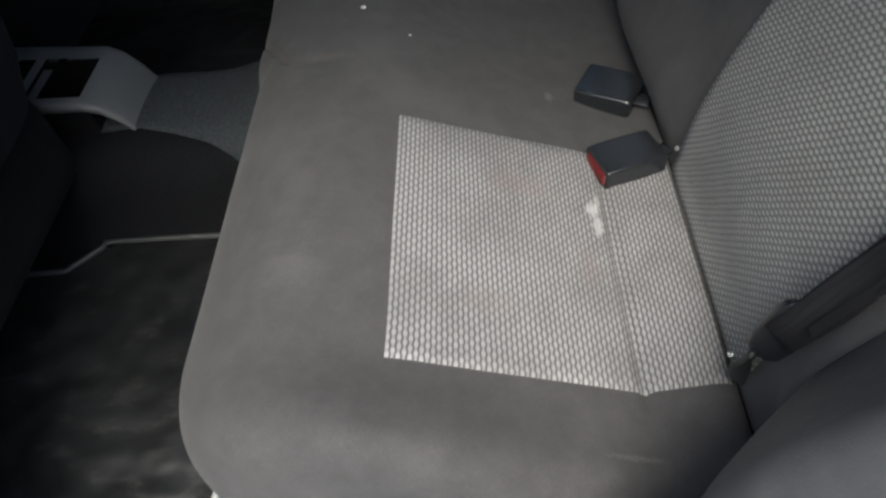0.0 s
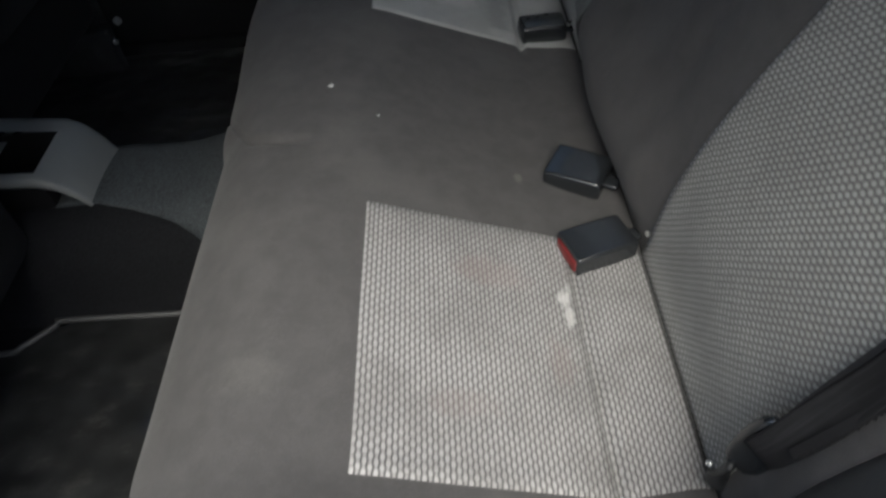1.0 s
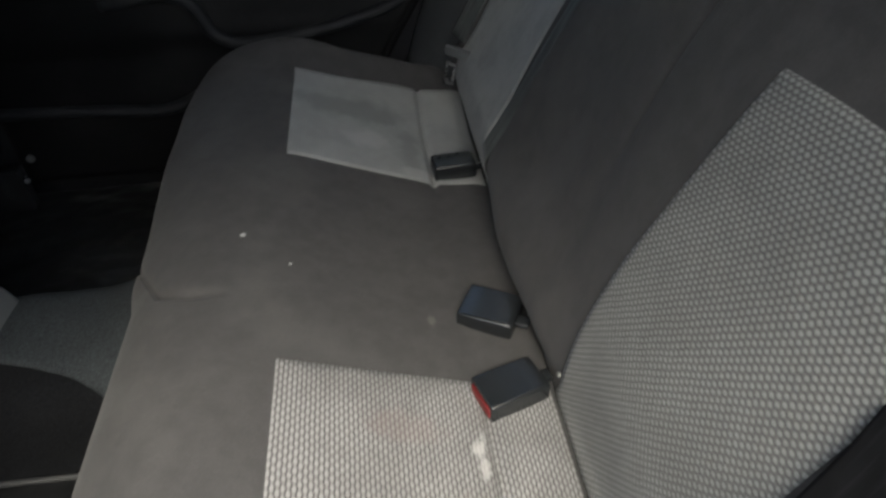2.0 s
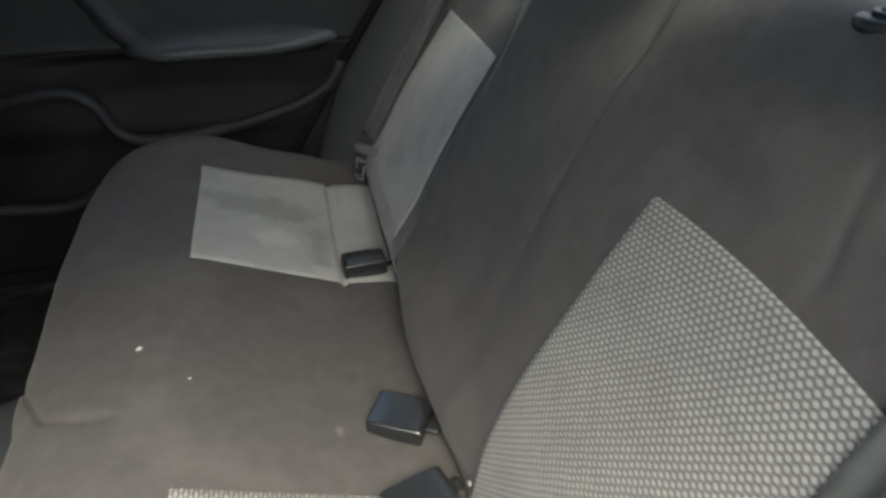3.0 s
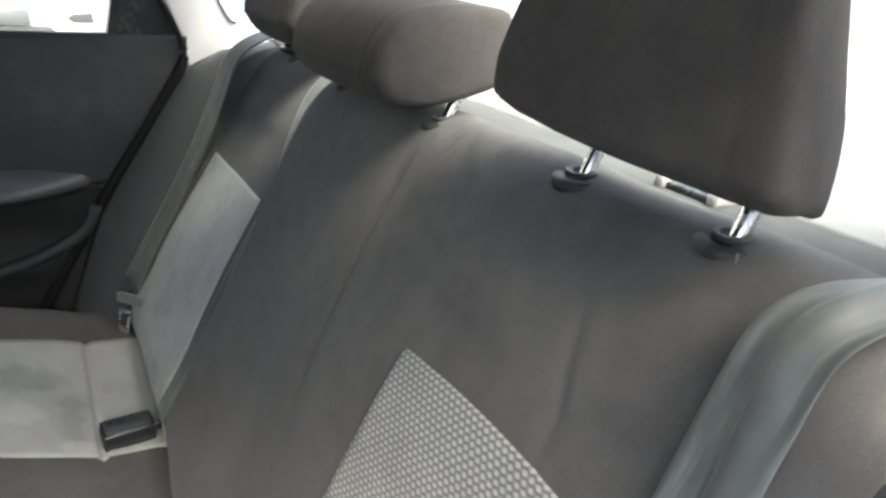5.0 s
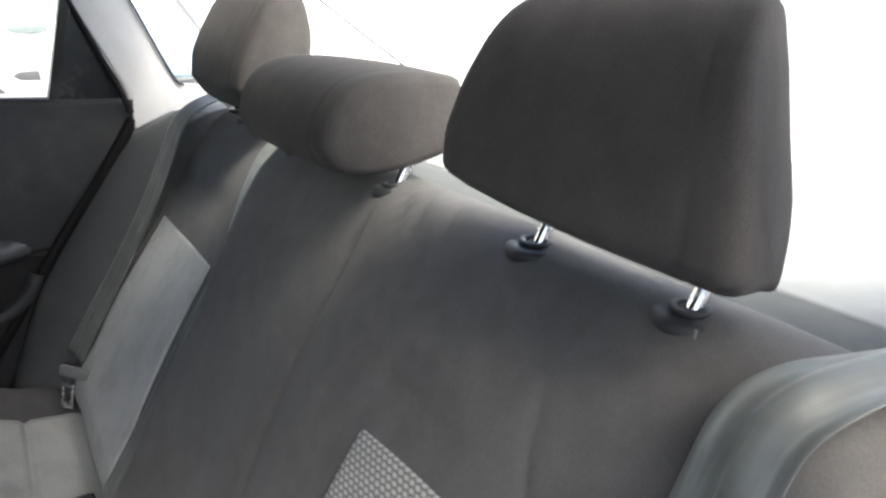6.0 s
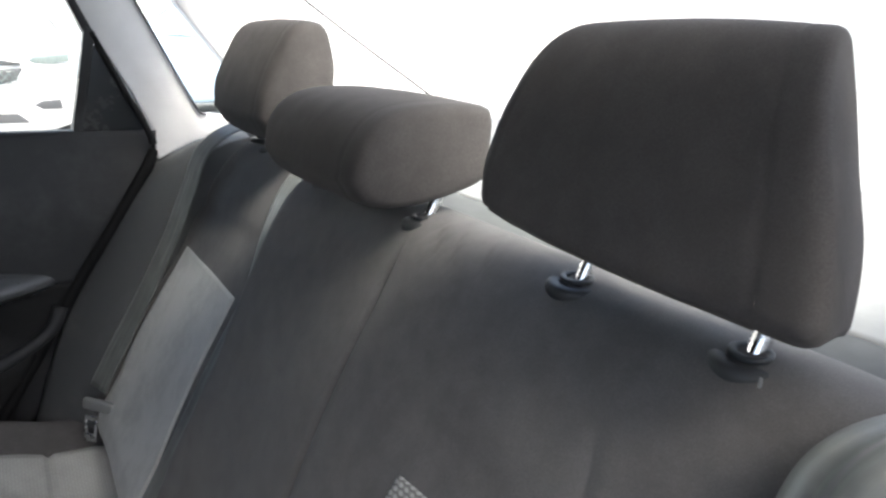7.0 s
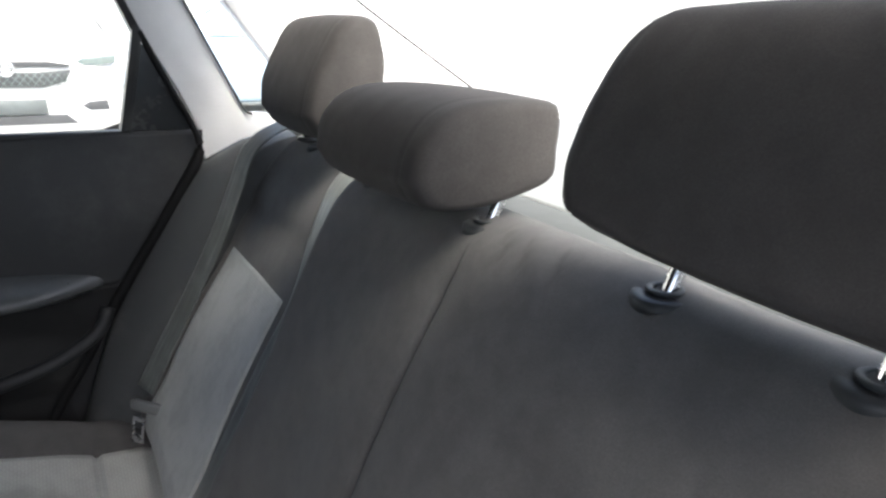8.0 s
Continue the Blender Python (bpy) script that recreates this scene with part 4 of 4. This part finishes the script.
under("tongue_plate", bm, STEEL, far_belt, "slotted steel tongue plate")

near_belt = empty("seat_belt", (0.05, -0.57, 0.35), "grey three-point belt over the near shoulder of the backrest", "seat belt", "outer seat belts")
pts = [(0.31, -0.600, 0.89), (0.25, -0.588, 0.892), (0.205, -0.577, 0.889), (0.178, -0.568, 0.872), (0.163, -0.566, 0.836), (0.148, -0.565, 0.79), (0.110, -0.565, 0.70), (0.066, -0.567, 0.60)]
fc = [(0.0, 0.1, 1), (-0.1, 0.15, 1), (-0.35, 0.2, 0.9), (-0.65, 0.3, 0.65), (-0.83, 0.35, 0.4), (-0.83, 0.35, 0.3), (-0.85, 0.33, 0.3), (-0.9, 0.25, 0.35)]
under("webbing", ribbon(pts, fc, 0.047, n=90, wave=0.0045, narrowing=(1, 1, 1, 1, 1, 1, 0.97, 0.90)), BELT, near_belt)
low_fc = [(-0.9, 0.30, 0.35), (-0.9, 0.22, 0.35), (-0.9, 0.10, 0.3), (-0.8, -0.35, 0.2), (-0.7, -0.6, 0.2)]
# Lower strap: its shade is put into the webbing colour.
under("lower_webbing", ribbon([(0.082, -0.564, 0.645), (0.062, -0.569, 0.60), (0.022, -0.571, 0.51), (-0.001, -0.567, 0.445), (-0.006, -0.560, 0.418)], low_fc, 0.052, 0.003, narrowing=(0.96, 0.80, 0.60, 0.58, 0.5)), BELT_SHADED, near_belt, "lower strap, darkened in colour for shade")
d = Vector((0.17, -0.05, 0.98)).normalized()
f = Vector((-0.62, -0.70, 0.15))
f = (f - f.dot(d) * d).normalized()
w = d.cross(f)
sleeve_m = Matrix(((w.x, d.x, f.x, -0.001), (w.y, d.y, f.y, -0.553), (w.z, d.z, f.z, 0.414), (0, 0, 0, 1)))
rings = []
for y, wide, thick in [(-0.040, 0.014, 0.004), (-0.038, 0.020, 0.007), (-0.030, 0.029, 0.010), (-0.010, 0.034, 0.015), (0.015, 0.032, 0.014), (0.030, 0.027, 0.010), (0.036, 0.020, 0.007), (0.037, 0.017, 0.004)]:
    rings.append([sleeve_m @ Vector((0.5 * wide * math.copysign(abs(math.cos(t)) ** 0.6, math.cos(t)), y, 0.5 * thick * math.copysign(abs(math.sin(t)) ** 0.6, math.sin(t)))) for t in (2 * math.pi * k / 24 for k in range(24))])
under("anchor_sleeve", loft(rings), BUCKLE_BLACK, near_belt, "glossy black plastic sleeve at the belt anchor")
rng = random.Random(4)
fray = bmesh.new()
edge_line = along([(0.090, -0.589, 0.640), (0.060, -0.588, 0.59), (0.022, -0.586, 0.51), (0.001, -0.581, 0.452)], 46)
for a, b in zip(edge_line, edge_line[1:]):
    a, b = Vector(a), Vector(b)
    tip = (a + b) / 2 + Vector((-0.003, -0.5, -0.6)).normalized() * rng.uniform(0.001, 0.0035) + (b - a) * rng.uniform(-0.6, 0.6)
    lift = Vector((-0.004, 0, 0.001))
    quad = [fray.verts.new(p) for p in (a + Vector((-0.001, 0.006, 0.003)), b + Vector((-0.001, 0.006, 0.003)), b, tip, a)]
    back = [fray.verts.new(v.co + lift * 0.3) for v in quad]
    fray.faces.new(quad)
    fray.faces.new(back)
    for k in range(5):
        q = (k + 1) % 5
        fray.faces.new((quad[k], quad[q], back[q], back[k]))
under("frayed_edge", finish(fray, False), BELT_SHADED, near_belt, "worn fraying edge of the strap")
under("anchor_strap", tube([(-0.010, -0.549, 0.378), (-0.013, -0.545, 0.345), (-0.008, -0.540, 0.312)], 0.009, 12, 12, 0.45), BLACK, near_belt)
under("anchor_bolt", disc((-0.022, -0.540, 0.356), (-0.8, -0.2, 0.5), 0.0032, 0.003, 0.0012, 16), STEEL, near_belt, "small bright anchor bolt")

# ---- console, mats, front seats ----
console = empty("centre_console", (-0.85, YC, 0.24), "grey plastic end of the centre console with cup holder", "console")
CROSS = (-0.90, -0.75, 0.54, 0.82)
rings = []
stations = [(-1.7, 0.40, 0.085), (-1.2, 0.365, 0.085), (-0.945, 0.344, 0.085), (-0.898, 0.3405, 0.085), (-0.883, 0.3395, 0.0845), (-0.86, 0.338, 0.084), (-0.80, 0.334, 0.082), (-0.778, 0.324, 0.079), (-0.757, 0.303, 0.075), (-0.744, 0.282, 0.072), (-0.737, 0.264, 0.070)]
for x, z, w in stations:
    low = max(z - 0.011, 0.235)
    rings.append([(x, YC + w * c * (0.78 if c < 0 else 1.0), zz) for c, zz in [(-0.92, low - 0.008), (-1.0, low), (-1.0, z - 0.007), (-0.96, z - 0.002)] + [(c, z) for c in CROSS] + [(0.96, z - 0.002), (1.0, z - 0.007), (1.0, low), (0.92, low - 0.008)]])
bm = loft(rings)
hole = [f for f in bm.faces if (-0.945 < f.calc_center_median().x < -0.899 or -0.882 < f.calc_center_median().x < -0.80) and abs(f.normal.z) > 0.7 and abs(f.calc_center_median().y - YC + 0.002) < 0.03]
bmesh.ops.delete(bm, geom=hole, context="FACES")
under("shell", bm, GREY_TRIM, console)
# Dark carpet colour here stands for the shadow under the shell.
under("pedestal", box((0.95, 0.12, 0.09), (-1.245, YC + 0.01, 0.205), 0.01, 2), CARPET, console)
# Near-black well: the shade inside is put into its colour.
well = bmesh.new()
corner = [[well.verts.new((x, YC + 0.083 * c, z)) for x, c in ((-0.946, -0.59), (-0.799, -0.59), (-0.799, 0.55), (-0.946, 0.55))] for z in (0.333, 0.262)]
for k in range(4):
    well.faces.new((corner[0][k], corner[0][(k + 1) % 4], corner[1][(k + 1) % 4], corner[1][k]))
well.faces.new(corner[1])
under("cup_holder", finish(well, False), SEAL_RUBBER, console, "sunken cup holder, near-black for the shade inside")


def mat_outline(sign):
    o = [(-1.25, 0.60), (-0.46, 0.60), (-0.46, 0.155), (-0.80, 0.150), (-0.83, 0.160), (-0.87, 0.195), (-0.91, 0.205), (-1.25, 0.205)]
    return [(x, YC + sign * y) for x, y in o]


mat_surface = Mat("wrinkled_rubber_mat", 0.3)
mat_place = mat_surface.coords()
folds = mat_surface.noise(mat_surface.stretch(mat_place, (1.0, 1.6, 1.0)), 8.0, 1.6, 0.45)
rubber_tone = mat_surface.mix(mat_surface.ramp(mat_surface.noise(mat_place, 30.0), 0.3, 0.7), (0.011, 0.0115, 0.012), (0.020, 0.021, 0.022))
pale_streaks = mat_surface.ramp(mat_surface.noise(mat_surface.stretch(mat_place, (1.0, 2.4, 1.0)), 17.0, 6.0, 0.7), 0.52, 0.72, 0.0, 0.5)
mat_surface.base(mat_surface.mix(pale_streaks, rubber_tone, (0.075, 0.074, 0.070)))
mat_surface.set(mat_surface.b, "Roughness", mat_surface.ramp(mat_surface.noise(mat_place, 22.0), 0.35, 0.7, 0.28, 0.42))
mat_surface.bump(folds, 1.0, 0.022)
MAT = mat_surface.m
for sign in (-1, 1):
    mat = empty("floor_mat", (-0.8, YC + sign * 0.4, FLOOR), "black rubber floor mat with raised grey rim", "floor mat", "rear floor mats")
    under("sheet", slab(mat_outline(sign), FLOOR + 0.001, FLOOR + 0.009, 0.002), MAT, mat)
    rim = [(x, y, FLOOR + 0.012) for x, y in mat_outline(sign)[1:]]
    under("rim", tube(rim[1:], 0.0045, 90, 8), GREY_RIM, mat)


def front_seat(centre, slide):
    thing = empty("front_seat", (-1.1, centre, FLOOR), "black front seat seen from behind in shadow", "car seat", "front seats")
    rings = []
    for z, x, d, w in [(0.36, -0.99, 0.06, 0.20), (0.38, -0.97, 0.09, 0.225), (0.45, -0.955, 0.10, 0.235), (0.60, -0.92, 0.10, 0.235), (0.75, -0.88, 0.085, 0.225), (0.88, -0.84, 0.07, 0.20), (0.93, -0.83, 0.05, 0.17), (0.945, -0.83, 0.02, 0.13)]:
        rings.append([(x + slide - 0.05 + d * math.copysign(abs(math.cos(t)) ** 0.5, math.cos(t)), centre + w * math.copysign(abs(math.sin(t)) ** 0.45, math.sin(t)), z) for t in (2 * math.pi * k / 40 for k in range(40))])
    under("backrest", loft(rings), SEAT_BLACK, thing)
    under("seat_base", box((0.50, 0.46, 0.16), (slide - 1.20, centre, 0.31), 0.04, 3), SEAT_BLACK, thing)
    for dy in (-0.19, 0.19):
        under("rail", box((0.50, 0.03, 0.10), (-1.18, centre + dy, FLOOR + 0.055), 0.005, 2), BLACK, thing)
        under("rail_bolt", disc((-0.930, centre + dy, FLOOR + 0.075), (1, 0, 0.2), 0.008, 0.006, 0.002, 14), STEEL, thing, "worn steel bolt")


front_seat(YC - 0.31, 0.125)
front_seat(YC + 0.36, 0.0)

# ---- crumbs on the cushion ----
for x, y, r in [(-0.379, -0.002, 0.0042), (-0.315, -0.055, 0.0022)]:
    bm = bmesh.new()
    bmesh.ops.create_icosphere(bm, subdivisions=2, radius=r)
    for v in bm.verts:
        v.co *= 1 + 0.35 * noise.noise(v.co * 400 + Vector((x * 50, y * 50, 0)))
        v.co.z *= 0.4
    bmesh.ops.translate(bm, vec=(x, y, cushion_at(x, y) + r * 0.25), verts=bm.verts)
    tagged(part("crumb", finish(bm), CRUMB), "small white crumb on the grey cushion", "crumb", "crumbs")


# ---- parked cars outside ----
DARK_GRILLE = plain("grey_grille_plastic", (0.055, 0.056, 0.06), 0.5)
LAMP = plain("clear_lamp_lens", (0.15, 0.18, 0.175), 0.15, 0.1, 30.0, coat=0.5)
SCREEN = plain("teal_tinted_screen", (0.30, 0.37, 0.355), 0.1, 0.1, 3.0, coat=0.5)
PLATE = plain("grey_plate", (0.095, 0.105, 0.107), 0.5)
SILVER_BLUE = plain("pale_blue_car_paint", (0.42, 0.54, 0.66), 0.3, 0.05, coat=0.6)
TYRE = plain("tyre_rubber", (0.03, 0.03, 0.03), 0.8)


def parked_car(place, turn, paint, label):
    """A small saloon that faces -y; built from its nose at the ground."""
    car = tagged(new("parked_car"), label, "car", "parked cars")
    car.matrix_basis = pose(*place, 0, 0, turn)
    secs = []
    for y, w, lo, belt, top, tw in [(0.0, 0.60, 0.30, 0.50, 0.74, 0.48), (0.05, 0.76, 0.24, 0.55, 0.84, 0.60), (0.25, 0.85, 0.20, 0.60, 0.92, 0.70), (0.7, 0.88, 0.18, 0.62, 1.00, 0.74), (1.15, 0.88, 0.18, 0.65, 1.06, 0.74), (1.9, 0.88, 0.18, 0.70, 1.50, 0.58), (2.6, 0.88, 0.18, 0.72, 1.52, 0.58), (3.3, 0.87, 0.18, 0.74, 1.40, 0.58), (3.8, 0.85, 0.20, 0.74, 1.10, 0.70), (4.2, 0.80, 0.25, 0.70, 1.05, 0.68)]:
        half = [(0.75 * w, lo), (w, lo + 0.08), (w, belt), (0.97 * w, min(belt + 0.28, top - 0.03)), (tw, top - 0.012), (0.5 * tw, top)]
        secs.append([(x, y, z) for x, z in half] + [(-x, y, z) for x, z in reversed(half)])
    part("body", loft(secs), paint, car)
    part("windscreen", loft([[(-0.70, 1.17, 1.075), (0.70, 1.17, 1.075)], [(-0.56, 1.86, 1.49), (0.56, 1.86, 1.49)]], False, False), SCREEN, car, "teal tinted windscreen")
    for s in (-1, 1):
        for window, y0, y1, y2, y3 in (("front_window", 1.45, 2.38, 2.38, 1.92), ("rear_window", 2.46, 3.42, 3.10, 2.46)):
            corners = [[(s * 0.862, y0, 1.02), (s * 0.862, y1, 1.02)], [(s * 0.66, y3, 1.42), (s * 0.66, y2, 1.42)]]
            part(window, loft(corners, False, False), SCREEN, car, "teal tinted side window")
    grille = part("grille", prism([(-0.46, 0.735), (-0.40, 0.64), (-0.25, 0.595), (0.25, 0.595), (0.40, 0.64), (0.46, 0.735), (0.2, 0.715), (-0.2, 0.715)], -0.035, 0.10, 0.008), DARK_GRILLE, car, "dark grille with diagonal mesh")
    for k in range(-9, 10):
        for s in (-1, 1):
            x = k * 0.055
            bm = box((0.006, 0.012, 0.15), (0, 0, 0), 0.001, 1, pose(x, -0.036, 0.66, 0, 40 * s, 0))
            for v in bm.verts:
                v.co.z = min(max(v.co.z, 0.60), 0.72)
                v.co.x = min(max(v.co.x, -0.43), 0.43)
            part("grille_bar", bm, LAMP, grille)
    part("upper_grille", prism([(-0.46, 0.775), (-0.3, 0.80), (0.3, 0.80), (0.46, 0.775), (0.44, 0.757), (-0.44, 0.757)], -0.03, 0.10, 0.004), DARK_GRILLE, car)
    part("emblem", disc((0, -0.04, 0.742), (0, -1, 0), 0.062, 0.012, 0.003), CHROME, car, "round plain badge")
    part("lower_intake", prism([(-0.46, 0.30), (-0.38, 0.375), (0.38, 0.375), (0.46, 0.30)], -0.03, 0.12, 0.005), DARK_GRILLE, car)
    part("plate", box((0.50, 0.012, 0.12), (0, -0.04, 0.445), 0.003, 1), PLATE, car, "blank grey plate")
    for s in (-1, 1):
        part("headlight", prism([(s * 0.50, 0.80), (s * 0.56, 0.835), (s * 0.80, 0.86), (s * 0.80, 0.79), (s * 0.66, 0.765), (s * 0.55, 0.77)], 0.005, 0.40, 0.01), LAMP, car, "clear headlight")
        part("fog_light", prism([(s * 0.50, 0.44), (s * 0.56, 0.475), (s * 0.70, 0.485), (s * 0.71, 0.405), (s * 0.56, 0.40)], -0.005, 0.2, 0.006), DARK_GRILLE, car, "recessed fog light")
        for y in (0.75, 3.35):
            wheel = part("wheel", disc((s * 0.70, y, 0.31), (s, 0, 0), 0.31, 0.19, 0.03, 32), TYRE, car)
            part("rim", disc((s * 0.72, y, 0.31), (s, 0, 0), 0.20, 0.175, 0.02, 24), STEEL, wheel)


parked_car((-0.36, 5.8, -0.02), 0, WHITE_PAINT, "white saloon parked facing the car, dark grille")
parked_car((0.15, 8.9, -0.02), -84, SILVER_BLUE, "pale blue saloon parked side-on with teal windows")
